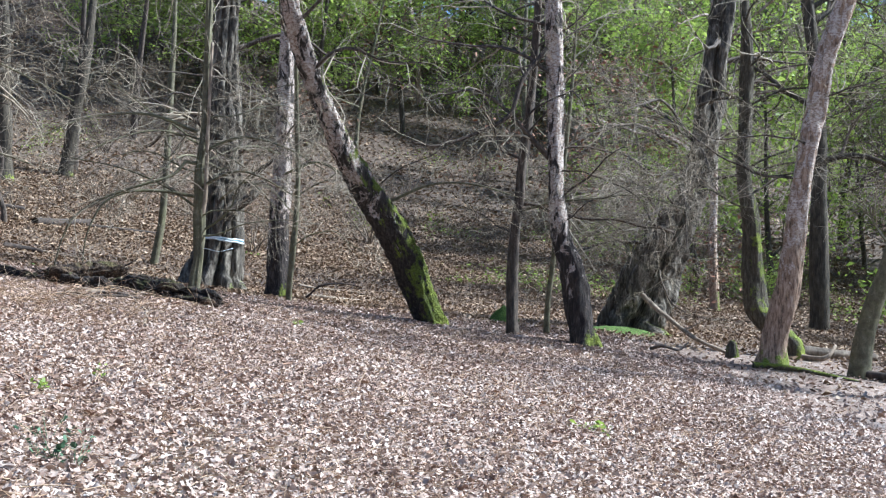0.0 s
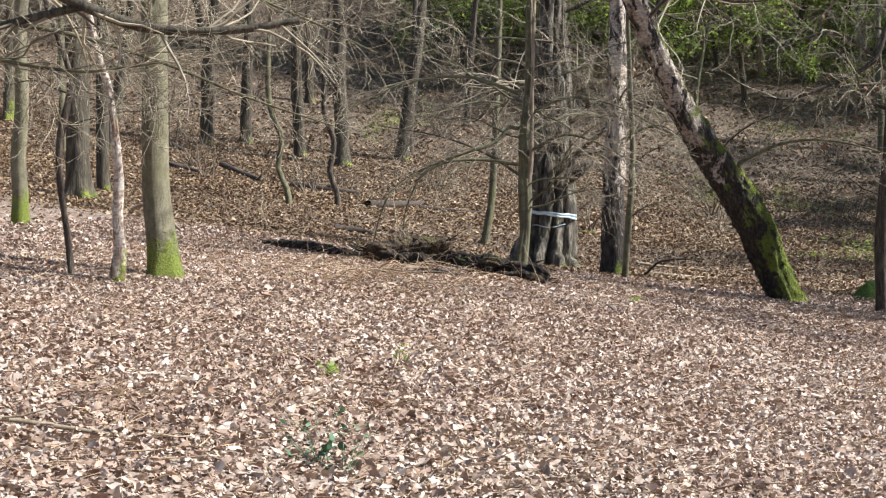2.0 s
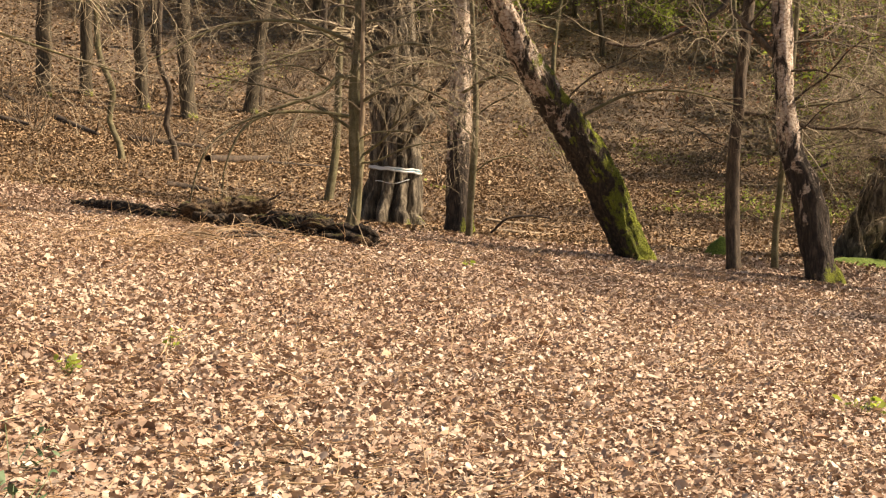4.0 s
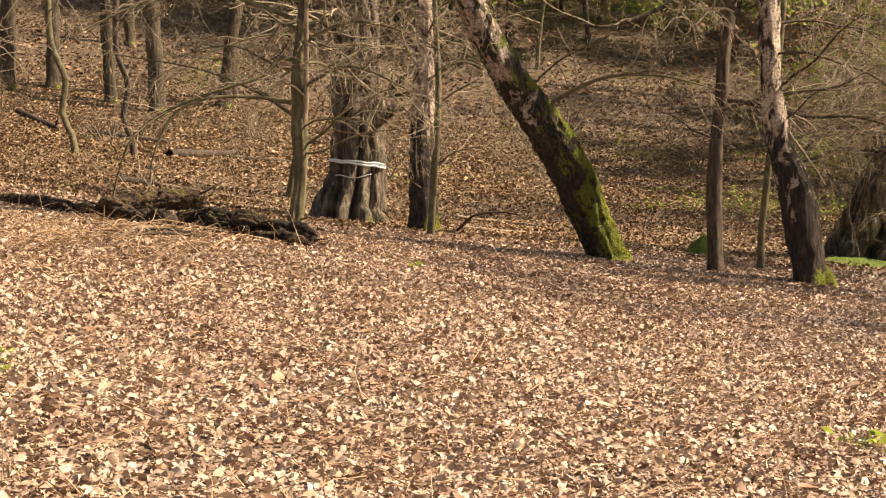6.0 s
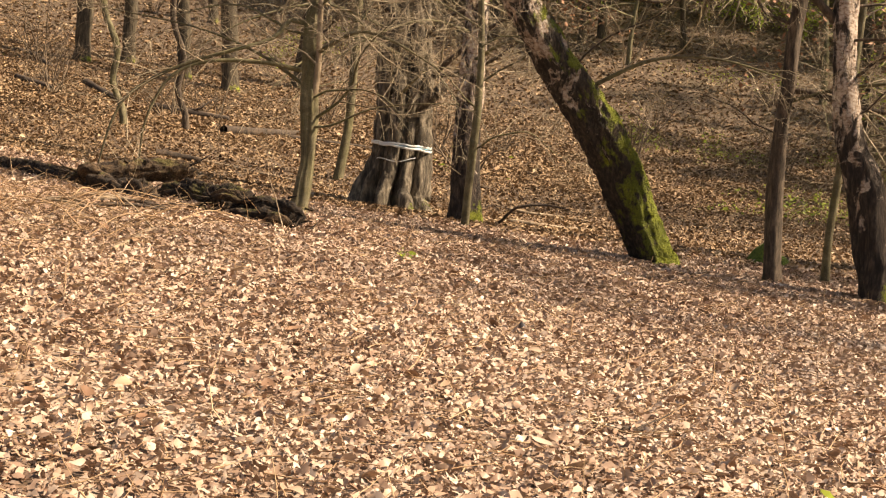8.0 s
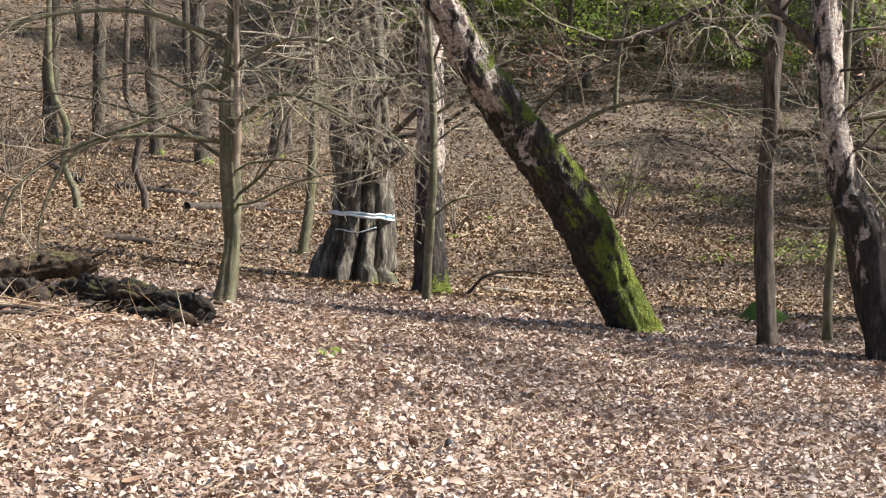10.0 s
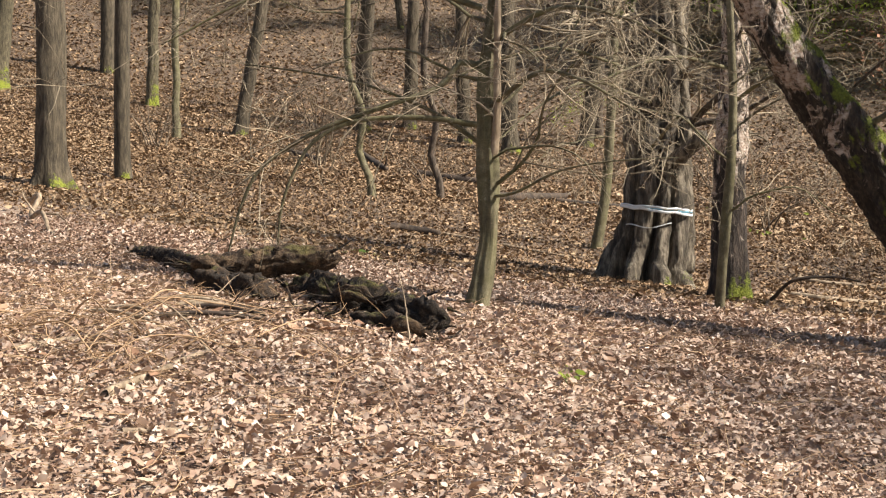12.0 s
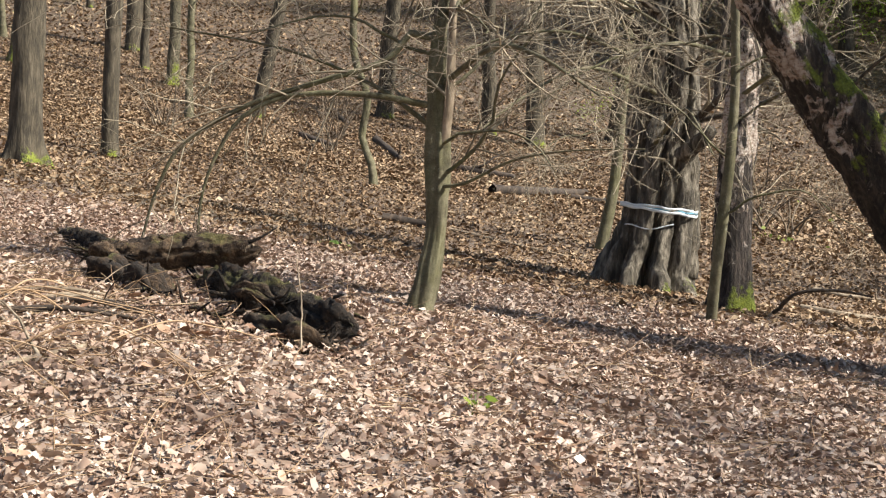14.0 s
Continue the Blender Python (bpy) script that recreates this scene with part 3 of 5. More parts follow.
tape_tree = tree("hornbeam_pollard", (-0.55, 17.3),
     [(0.05, 0, 0, .50), (0.08, .02, .25, .47), (.16, .03, .5, .45), (.23, .05, .94, .43), (.25, .05, 1.53, .41), (.27, .06, 2.27, .41), (.30, .06, 3.0, .36), (.31, .06, 3.74, .30)],
     OLD, "old fluted hornbeam pollard with grey muscular trunk", seed=5, crag=0.07, limb_mat=DARK_BARK, sides=72, step=0.05, amount=0.13, lobes=9, flute=0.58, flare_to=1.0, flare=0.68, knots=0.6,
     top=9, limbs=[(1.9, 0.9, 0.0, 0.9, 2.0, 0.07, 1), (2.4, 0.6, -0.6, 0.6, 2.4, 0.05, 2), (2.8, -0.7, -0.5, 0.5, 2.6, 0.05, 2), (3.2, 0.2, -0.9, 0.4, 2.4, 0.05, 2), (3.4, -0.9, 0.2, 0.8, 2.6, 0.06, 2)], crown=8)
stem_tree = tree("young_hornbeam", (-0.43, 9.8),
     [(.02, .01, 0, .105), (.06, .02, .2, .088), (.08, .03, .35, .08), (.11, .04, .57, .066), (.12, .04, .93, .080), (.12, .04, 1.37, .073), (.13, .05, 1.81, .078), (.16, .06, 2.16, .07), (.19, .07, 2.47, .062), (.22, .08, 3.2, .055)],
     BEECH, "slim twisted young hornbeam with bare twigs", seed=8, sides=32, step=0.035, amount=0.20, lobes=2, flute=0.26, knots=0.5, flare_to=0.3, flare=0.3,
     top=7, limbs=[(0.95, 1.0, -0.15, 0.25, 1.6, 0.02, 1), (1.2, 0.6, -0.5, 0.3, 1.3, 0.016, 1), (1.6, 0.8, 0.3, 0.35, 1.6, 0.018, 2), (1.8, -0.8, -0.3, 0.3, 1.5, 0.018, 2), (2.1, 0.5, -0.6, 0.3, 1.4, 0.016, 2),
            (2.3, -0.6, 0.4, 0.35, 1.8, 0.02, 2), (1.45, -0.7, 0.1, 0.2, 1.2, 0.014, 1), (2.6, 0.9, 0.1, 0.3, 1.9, 0.02, 2)])
birch_a = tree("birch", (0.84, 15.7),
     [(-.02, 0, 0, .25), (-.02, 0, .3, .225), (-.01, 0, .94, .205), (.04, 0, 2.09, .185), (.10, 0, 3.06, .17), (.14, 0, 4.02, .16), (.17, 0, 4.98, .146)],
     BIRCH, "upright birch with black cracked bark and white patches", crown=9, seed=21, sides=36, step=0.06, crag=0.09, limb_mat=DARK_BARK, amount=0.08, flare_to=0.5, flare=0.4, knots=0.3, top=11,
     limbs=[(2.9, 0.3, -0.6, 0.6, 2.0, 0.03, 2), (3.5, -0.8, -0.4, 0.4, 2.4, 0.03, 2)])
slim_a = tree("hornbeam_sapling", (1.02, 13.5),
     [(-.02, 0, 0, .056), (.01, 0, .39, .053), (.06, .01, .91, .053), (.12, .02, 1.54, .045), (.15, .03, 2.22, .04), (.14, .02, 3, .04)],
     BEECH, "slender grey hornbeam sapling beside a birch", seed=22, sides=12, amount=0.08, lobes=3, flare_to=0.2, flare=0.3, top=7,
     limbs=[(1.0, 0.9, -0.4, 0.3, 1.5, 0.016, 2), (1.5, -0.6, -0.6, 0.3, 1.3, 0.014, 2), (1.9, 0.8, 0.2, 0.35, 1.6, 0.016, 2), (2.3, 0.5, -0.7, 0.3, 1.6, 0.016, 2), (2.6, -0.8, 0.0, 0.3, 1.4, 0.014, 2)])
thin = tree("dark_slim_tree", (4.63, 11.6),
     [(-.01, 0, 0, .12), (-.02, 0, .15, .105), (-.02, 0, .53, .10), (0, 0, 1.18, .092), (.05, -.01, 1.82, .08), (.11, -.02, 2.27, .09), (.15, -.02, 2.78, .08), (.24, -.04, 3.42, .08), (.36, -.05, 4.6, .07)],
     DARK_BARK, "slim dark-barked tree with a pale scarred side", crown=9, seed=31, sides=16, amount=0.11, lobes=3, flare_to=0.25, flare=0.35, top=9,
     limbs=[(2.2, 1.0, -0.1, 0.12, 2.4, 0.045, 2), (1.6, -0.7, -0.3, 0.5, 1.2, 0.014, 1), (2.9, -0.8, -0.2, 0.4, 1.8, 0.025, 2), (3.3, 0.4, -0.5, 0.5, 1.8, 0.022, 2)])
birch_b = tree("birch", (5.66, 11.1),
     [(.05, -.01, 0, .26), (0, 0, .2, .225), (-.03, .01, .48, .21), (-.15, .03, 1.21, .195), (-.32, .07, 1.75, .145), (-.39, .09, 2.39, .137), (-.41, .09, 3.3, .137), (-.41, .09, 4.21, .14), (-.43, .1, 5.57, .135)],
     BIRCH, "birch with black knobbly foot and pinkish upper bark", crown=9, seed=41, sides=36, step=0.06, crag=0.09, limb_mat=DARK_BARK, amount=0.11, flare_to=0.45, flare=0.45, knots=0.45, top=11,
     limbs=[(2.4, 0.8, -0.3, 0.2, 2.0, 0.022, 2), (2.8, 0.6, -0.6, 0.2, 2.0, 0.02, 2), (3.2, 0.9, 0.2, 0.1, 2.2, 0.02, 2), (2.0, 0.7, -0.2, 0.1, 1.6, 0.016, 2)])
small_stem = tree("hazel_stem", (5.38, 12.5),
     [(-.02, 0, 0, .056), (.01, 0, .56, .045), (.10, -.02, 1.29, .045), (.18, -.04, 2.01, .042), (.29, -.06, 3.01, .04)],
     BEECH, "thin brown stem behind a birch", seed=43, sides=10, amount=0.06, lobes=3, flare_to=0.2, flare=0.25, top=6,
     limbs=[(1.2, 0.9, -0.3, 0.3, 1.8, 0.014, 2), (1.6, 0.7, -0.5, 0.2, 1.8, 0.014, 2), (2.0, 0.9, 0.3, 0.2, 2.0, 0.014, 2), (2.3, 0.6, -0.6, 0.1, 1.8, 0.014, 2), (2.6, -0.6, -0.5, 0.2, 1.6, 0.014, 2)])
birch_c = tree("birch", (8.74, 10.9),
     [(0, 0, 0, .25), (.03, 0, .2, .22), (.06, -.02, .47, .205), (.15, -.06, .93, .195), (.28, -.11, 1.57, .175), (.36, -.14, 2.3, .155), (.49, -.19, 3.21, .15), (.65, -.24, 4.11, .155), (.80, -.3, 5.02, .155), (1.11, -.42, 5.91, .15)],
     PALE_BIRCH, "slanting pinkish-brown birch with moss on its foot and roots", seed=51, sides=36, step=0.06, crag=0.09, limb_mat=DARK_BARK, amount=0.09, flare_to=0.5, flare=0.55, knots=0.25, top=11,
     limbs=[(3.0, -0.9, 0.1, 0.15, 2.6, 0.03, 2), (3.6, -0.6, -0.4, 0.5, 2.4, 0.025, 2), (4.3, 0.8, -0.2, 0.4, 2.2, 0.025, 2)])
big_tree = tree("hollow_hornbeam", (7.9, 16.3),
     [(-.02, 0, 0, .66), (.05, 0, .25, .64), (.15, -.04, .49, .62), (.36, -.10, 1.18, .56), (.72, -.21, 1.9, .44), (1.05, -.28, 2.5, .33), (1.28, -.33, 3.21, .30), (1.45, -.38, 4.33, .28), (1.6, -.41, 5.46, .26), (1.75, -.43, 6.58, .24)],
     OLD, "great hollow hornbeam leaning over a mossy hump", seed=61, crag=0.12, limb_mat=DARK_BARK, sides=64, step=0.07, amount=0.14, lobes=6, flute=0.7, flare_to=0.7, flare=0.35, knots=0.6, top=11,
     limbs=[(1.6, -0.9, -0.6, 0.5, 2.6, 0.05, 2), (2.2, -0.8, -0.7, 0.2, 2.6, 0.045, 2), (2.6, -0.3, -0.9, 0.2, 2.4, 0.04, 2), (3.0, 0.5, -0.8, 0.3, 2.6, 0.04, 2), (1.3, 0.3, -0.9, 0.1, 1.8, 0.03, 2), (3.6, -0.9, -0.3, 0.4, 2.8, 0.05, 2), (2.0, -0.9, -0.2, 0.0, 2.2, 0.03, 2)], crown=7)
crook = tree("crooked_mossy_tree", (10.0, 13.2),
     [(.05, -.02, 0, .16), (.02, 0, .25, .17), (-.27, .11, .50, .19), (-.56, .22, .85, .23), (-.63, .25, 1.37, .20), (-.65, .25, 1.99, .15), (-.68, .27, 2.6, .15), (-.80, .32, 3.32, .14), (-.75, .3, 4.45, .125), (-.73, .29, 5.68, .105)],
     MOSSY, "crooked trunk grown over with bright green moss", seed=63, crag=0.10, sides=28, amount=0.12, flare_to=0.3, flare=0.3, knots=0.4, top=9,
     limbs=[(2.7, -0.8, -0.5, 0.4, 2.2, 0.03, 2), (3.4, 0.6, -0.4, 0.5, 2.2, 0.03, 2), (3.0, 0.9, -0.4, 0.1, 1.8, 0.025, 2)])
tree_r = tree("bent_grey_tree", (10.2, 10.9),
     [(.01, 0, 0, .17), (.09, -.04, .63, .155), (.23, -.1, 1.18, .15), (.42, -.19, 1.73, .14), (.60, -.27, 2.46, .125)],
     BEECH, "bent grey trunk slanting out over the ground", seed=65, sides=16, top=8, limbs=[(2.0, -0.6, -0.4, 0.6, 1.6, 0.03, 2)])
oak_l = tree("young_beech", (-3.5, 4.5),
     [(.01, 0, 0, .17), (0, 0, .12, .155), (-.01, 0, .28, .146), (-.05, -.02, .83, .133), (-.05, -.02, 1.37, .131), (-.04, -.01, 1.91, .129), (-.03, -.01, 2.45, .128), (-.02, -.01, 2.99, .127), (0, 0, 4.5, .12)],
     MOSS_BEECH, "straight smooth grey beech with a mossy foot", seed=71, sides=26, step=0.07, amount=0.035, lobes=5, flare_to=0.45, flare=0.38, top=12,
     limbs=[(2.9, 0.9, -0.2, 0.3, 2.0, 0.02, 2), (3.3, 0.7, 0.5, 0.2, 2.4, 0.022, 2)])
thin_l = tree("dead_birch_sapling", (-3.64, 3.55),
     [(.01, 0, 0, .07), (.05, .02, .28, .056), (.04, .01, .63, .046), (.06, .02, .93, .048), (.04, .01, 1.34, .044), (0, 0, 1.74, .039), (-.09, -.03, 2.09, .039), (-.15, -.06, 2.45, .036), (-.18, -.07, 2.85, .034)],
     PEELING, "crooked peeling dead birch sapling with mossy foot", seed=73, sides=12, amount=0.16, lobes=3, flare_to=0.2, flare=0.3, knots=0.5, top=4.5,
     limbs=[(2.0, 0.9, -0.3, 0.0, 1.2, 0.012, 2), (2.2, -0.8, -0.2, 0.3, 1.0, 0.01, 2), (2.6, 0.8, 0.2, 0.3, 1.4, 0.012, 2)])
crook_l = tree("bent_thin_stem", (-4.1, 3.6),
     [(.03, .01, 0, .034), (0, 0, .43, .031), (-.04, -.02, .79, .031), (-.05, -.02, 1.09, .031), (-.02, -.01, 1.35, .035), (.06, .03, 1.8, .026), (-.03, -.02, 2.21, .026), (-.15, -.07, 2.62, .024)],
     DARK_BARK, "thin dark bent stem beside a beech", seed=75, sides=10, amount=0.1, lobes=3, flare_to=0.1, flare=0.3, top=4,
     limbs=[(1.4, 0.9, -0.2, 0.2, 1.3, 0.010, 2), (1.7, -0.8, 0.2, 0.2, 1.1, 0.010, 2), (1.9, 0.9, 0.3, 0.1, 1.4, 0.010, 2)])
slim_b = tree("hornbeam_sapling", (-2.0, 20.8),
     [(.05, 0, 0, .10), (.21, .05, .87, .082), (.29, .07, 1.77, .081), (.35, .08, 2.66, .077), (.43, .1, 4, .07)],
     BEECH, "slim grey sapling leaning beside an old pollard", seed=77, sides=12, amount=0.06, lobes=3, flare_to=0.3, flare=0.3, top=8,
     limbs=[(1.8, -0.8, -0.4, 0.3, 1.8, 0.016, 2), (2.4, 0.5, -0.6, 0.3, 1.8, 0.016, 2)])
oak_2 = tree("oak", (-9.4, 16.9), [(-.06, -.04, 0, .27), (-.06, -.04, .2, .25), (-.06, -.04, .37, .24), (-.05, -.03, 1.14, .222), (-.03, -.02, 1.99, .212), (-.03, -.03, 2.84, .204)],
     OAK, "sturdy straight oak with furrowed grey-brown bark", seed=81, sides=32, amount=0.06, crag=0.04, flare_to=0.55, flare=0.85, top=12, limbs=[(3.4, 0.9, -0.3, 0.2, 2.4, 0.03, 2)])
oak_3 = tree("oak", (-10.1, 19.9), [(-.03, -.02, 0, .15), (-.04, -.02, .67, .14), (-.02, -.01, 1.95, .138), (.02, .01, 3.12, .14)],
     OAK, "slimmer straight oak with furrowed grey-brown bark", seed=83, sides=16, amount=0.05, flare_to=0.4, flare=0.35, top=12)
# farther single trees: foot, lean, radius, bark
for seed, (x, y, lx, ly, r, mat, label) in enumerate([
    (-7.05, 9.0, .03, .01, .10, MOSS_BEECH, "small straight grey tree with a mossy foot"), (-6.9, 23.4, -.14, -.03, .07, BEECH, "thin bent grey stem on the slope"),
    (-6.0, 24.8, -.09, -.02, .07, DARK_BARK, "thin dark stem leaning on the slope"), (-16.0, 35.3, .17, .09, .20, OAK, "leaning grey oak up the slope"),
    (-16.3, 32.2, .01, 0, .11, BEECH, "pale slim forked tree up the slope"), (-21.3, 39.15, .03, .02, .20, HILL_MOSS, "yellow-green mossy trunk on the hillside"),
    (-14.1, 40.2, .05, .02, .28, OAK, "stout far oak with a mossy foot"), (-8.8, 39.3, -.02, 0, .28, OAK, "stout dark far oak on the slope"),
    (-13.1, 41.9, .05, .01, .24, OAK, "tall grey far oak on the slope"), (-7.2, 42.3, .17, .03, .26, OAK, "dark far tree leaning aside"), (-10.6, 40.3, -.02, -.01, .22, OAK, "dark straight far oak"),
    (-23.9, 41.4, .03, 0, .16, OAK, "dark slim oak on the hillside"), (-26.3, 37.6, .10, .02, .30, HILL_MOSS, "thick yellow-green mossy trunk on the hillside"), (-13.0, 52.6, .0, 0, .2, OAK, "far oak high on the slope"),
    (-7.1, 43.9, .06, 0, .16, DARK_BARK, "slim dark far tree on the slope"), (-5.7, 52.3, .08, 0, .16, DARK_BARK, "slim dark tree high on the slope")]):
    crooked = 1.0 if r < 0.09 else 0.25
    tree("woodland_tree", (x, y), [(0, 0, 0, r * 1.15), (lx * .5 + .03 * crooked, ly * .5, .4, r), (lx - .09 * crooked, ly, .9, r * .97), (lx * 1.6 + .10 * crooked, ly * 1.6, 1.6, r * .95),
          (lx * 2.4 - .06 * crooked, ly * 2.4, 2.4, r * .92), (lx * 3.5 + .10 * crooked, ly * 3.5, 3.5, r * .88)], mat, label,
         seed=100 + seed, sides=14, step=0.2, amount=0.07, flare_to=0.5, flare=0.35, top=10 if r > 0.1 else 6, crown=5, twig_mat=FAR_TWIG, limbs=[(3, 0.7, -0.5, 0.3, 2.2, 0.02, 2)])


# ---- more of the named trees: drooping spray, mossy limb, marking tape ----
def world_limb(owner, points, r0, r1, mat, seed, sprays=10, level=2, length=0.7, name="limb", label=""):
    """A limb along given world points, with twig sprays along it."""
    base = np.array(owner.location)
    p = np.array(points, float) - base
    rad = np.linspace(r0, r1, len(p))
    line = smooth_path(np.c_[p, rad], 0.08)
    soup, twigs, rng = Soup(), Soup(), np.random.RandomState(seed)
    tube(soup, line, 10, rough_shape(seed, 0.08, 3))
    limb = part(name, soup, mat, owner, label)
    for _ in range(sprays):
        i = rng.randint(len(line) // 6, len(line) - 1)
        way = line[i + 1, :3] - line[i, :3]
        way = way / np.linalg.norm(way) + rng.normal(0, 0.6, 3)
        grow(twigs, rng, line[i, :3], way, length * rng.uniform(0.6, 1.4), line[i, 3] * 0.42, level, 4, 0.2, 0.38, 0.8, (3, 6))
    if sprays:
        tagged(part("twig_spray", twigs, TWIG, limb, "bare thin pale twigs"), kind="stuff")


world_limb(stem_tree, [(-0.30, 9.85, 2.86), (-0.39, 9.82, 2.84), (-0.50, 9.75, 2.86), (-0.68, 9.70, 2.66), (-1.12, 9.52, 2.50), (-1.57, 9.34, 2.33), (-1.97, 9.17, 2.06), (-2.14, 9.1, 1.75), (-2.25, 9.06, 1.35)], 0.032, 0.009, BEECH, 91, 14, 1, 0.8)
world_limb(stem_tree, [(-0.32, 9.85, 2.35), (-0.8, 9.6, 2.42), (-1.3, 9.45, 2.40), (-1.60, 9.33, 2.25), (-1.75, 9.25, 2.0), (-1.85, 9.22, 1.72), (-1.88, 9.2, 1.40)], 0.024, 0.008, BEECH, 92, 13, 1, 0.7)
world_limb(stem_tree, [(-0.32, 9.85, 1.78), (-0.05, 9.7, 1.80), (0.35, 9.55, 1.95), (0.8, 9.4, 2.0), (1.3, 9.3, 2.0)], 0.016, 0.004, BEECH, 93, 7, 1, 0.6)
world_limb(stem_tree, [(-0.36, 9.85, 2.2), (-0.8, 9.8, 2.5), (-1.4, 9.6, 2.75), (-2.2, 9.3, 2.9)], 0.02, 0.005, BEECH, 94, 12, 2, 0.8)
world_limb(stem_tree, [(-0.28, 9.84, 2.0), (-0.22, 9.80, 2.4), (-0.20, 9.78, 2.9), (-0.17, 9.78, 3.6), (-0.12, 9.8, 4.6)], 0.036, 0.022, DEAD_WOOD, 95, 5, 2, 0.7, label="pale dead upright shoot")
edge_tree = tree("mossy_footed_oak", (-4.86, 2.75), [(0, 0, 0, .20), (0, 0, .3, .165), (-.02, 0, 1.0, .15), (-.03, 0, 2.5, .14), (-.05, 0, 4.0, .13)], MOSS_BEECH,
                 "grey trunk with a bright mossy foot", seed=96, sides=20, flare_to=0.4, flare=0.5, top=10)
world_limb(edge_tree, [(-4.88, 2.75, 3.62), (-4.4, 2.3, 3.50), (-3.99, 2.21, 3.55), (-3.70, 2.28, 3.50), (-3.39, 2.35, 3.35), (-2.97, 2.46, 3.18), (-2.53, 2.57, 3.13), (-2.09, 2.68, 3.15), (-1.69, 2.78, 3.22)], 0.060, 0.030, OAK, 97, 14, 2, 0.8, label="thick mossy bare limb")
world_limb(edge_tree, [(-3.38, 2.36, 3.34), (-3.7, 2.30, 3.27), (-4.0, 2.25, 3.20), (-4.27, 2.2, 3.13)], 0.036, 0.028, OAK, 198, 6, 1, 0.6, label="broken side branch of the mossy limb")
world_limb(edge_tree, [(-4.88, 2.75, 3.0), (-4.2, 2.5, 2.95), (-3.7, 2.4, 2.85), (-3.3, 2.3, 2.80), (-2.7, 2.3, 2.85)], 0.028, 0.008, BEECH, 98, 22, 2, 0.9)
world_limb(edge_tree, [(-4.88, 2.75, 3.4), (-4.0, 3.2, 3.3), (-3.2, 3.6, 3.05), (-2.4, 3.9, 2.7), (-1.7, 4.1, 2.45)], 0.026, 0.006, BEECH, 99, 26, 2, 0.9)
world_limb(edge_tree, [(-4.88, 2.75, 3.8), (-3.9, 2.9, 3.9), (-2.8, 3.2, 3.75), (-1.9, 3.5, 3.4), (-1.2, 3.7, 3.05)], 0.028, 0.006, BEECH, 199, 26, 2, 1.0)
world_limb(tape_tree, [(0.1, 17.3, 2.9), (0.5, 17.1, 3.2), (1.0, 17.0, 3.6), (1.6, 16.9, 3.95)], 0.05, 0.03, DARK_BARK, 201, 4, 1, 0.8, label="dark bare limb")
world_limb(tape_tree, [(0.0, 17.0, 2.45), (0.28, 16.8, 2.62), (0.40, 16.75, 2.75)], 0.11, 0.07, OLD, 202, 0, label="dark broken stub")
world_limb(birch_b, [(5.3, 11.2, 2.9), (4.8, 11.1, 3.4), (4.3, 11.0, 3.9), (3.9, 11.0, 4.1), (3.4, 10.9, 4.0)], 0.05, 0.012, DARK_BARK, 203, 10, 2, 0.8)
world_limb(birch_b, [(5.2, 11.2, 4.9), (4.7, 11.0, 4.3), (4.45, 10.9, 3.7), (3.9, 10.9, 3.4), (3.3, 10.8, 3.2), (2.9, 10.8, 3.25)], 0.045, 0.015, DARK_BARK, 204, 8, 2, 0.7)

for k, (x, y, z, u, v, w) in enumerate([(8.3, 15.6, 2.2, 6.2, 13.6, 2.6), (8.4, 15.6, 2.7, 6.6, 13.2, 1.9), (8.6, 15.6, 3.0, 7.4, 12.9, 2.2), (8.5, 15.5, 1.9, 6.0, 13.9, 1.5), (8.8, 15.6, 3.4, 8.4, 12.8, 2.7),
                                        (8.3, 15.6, 2.4, 6.9, 12.9, 1.2), (8.7, 15.6, 2.8, 7.9, 12.7, 1.5), (8.8, 15.6, 3.9, 6.8, 13.4, 4.0), (9.0, 15.6, 4.4, 9.6, 13.0, 3.6), (8.6, 15.6, 3.6, 5.9, 13.8, 3.4)]):
    world_limb(big_tree, [(x, y, z), (x * .66 + u * .34, y * .66 + v * .34, (z + w) / 2 + 0.45), (x * .33 + u * .67, y * .33 + v * .67, (z + w) / 2 + 0.30), (u, v, w)], 0.036, 0.007, DARK_BARK, 220 + k, 18, 2, 0.95)
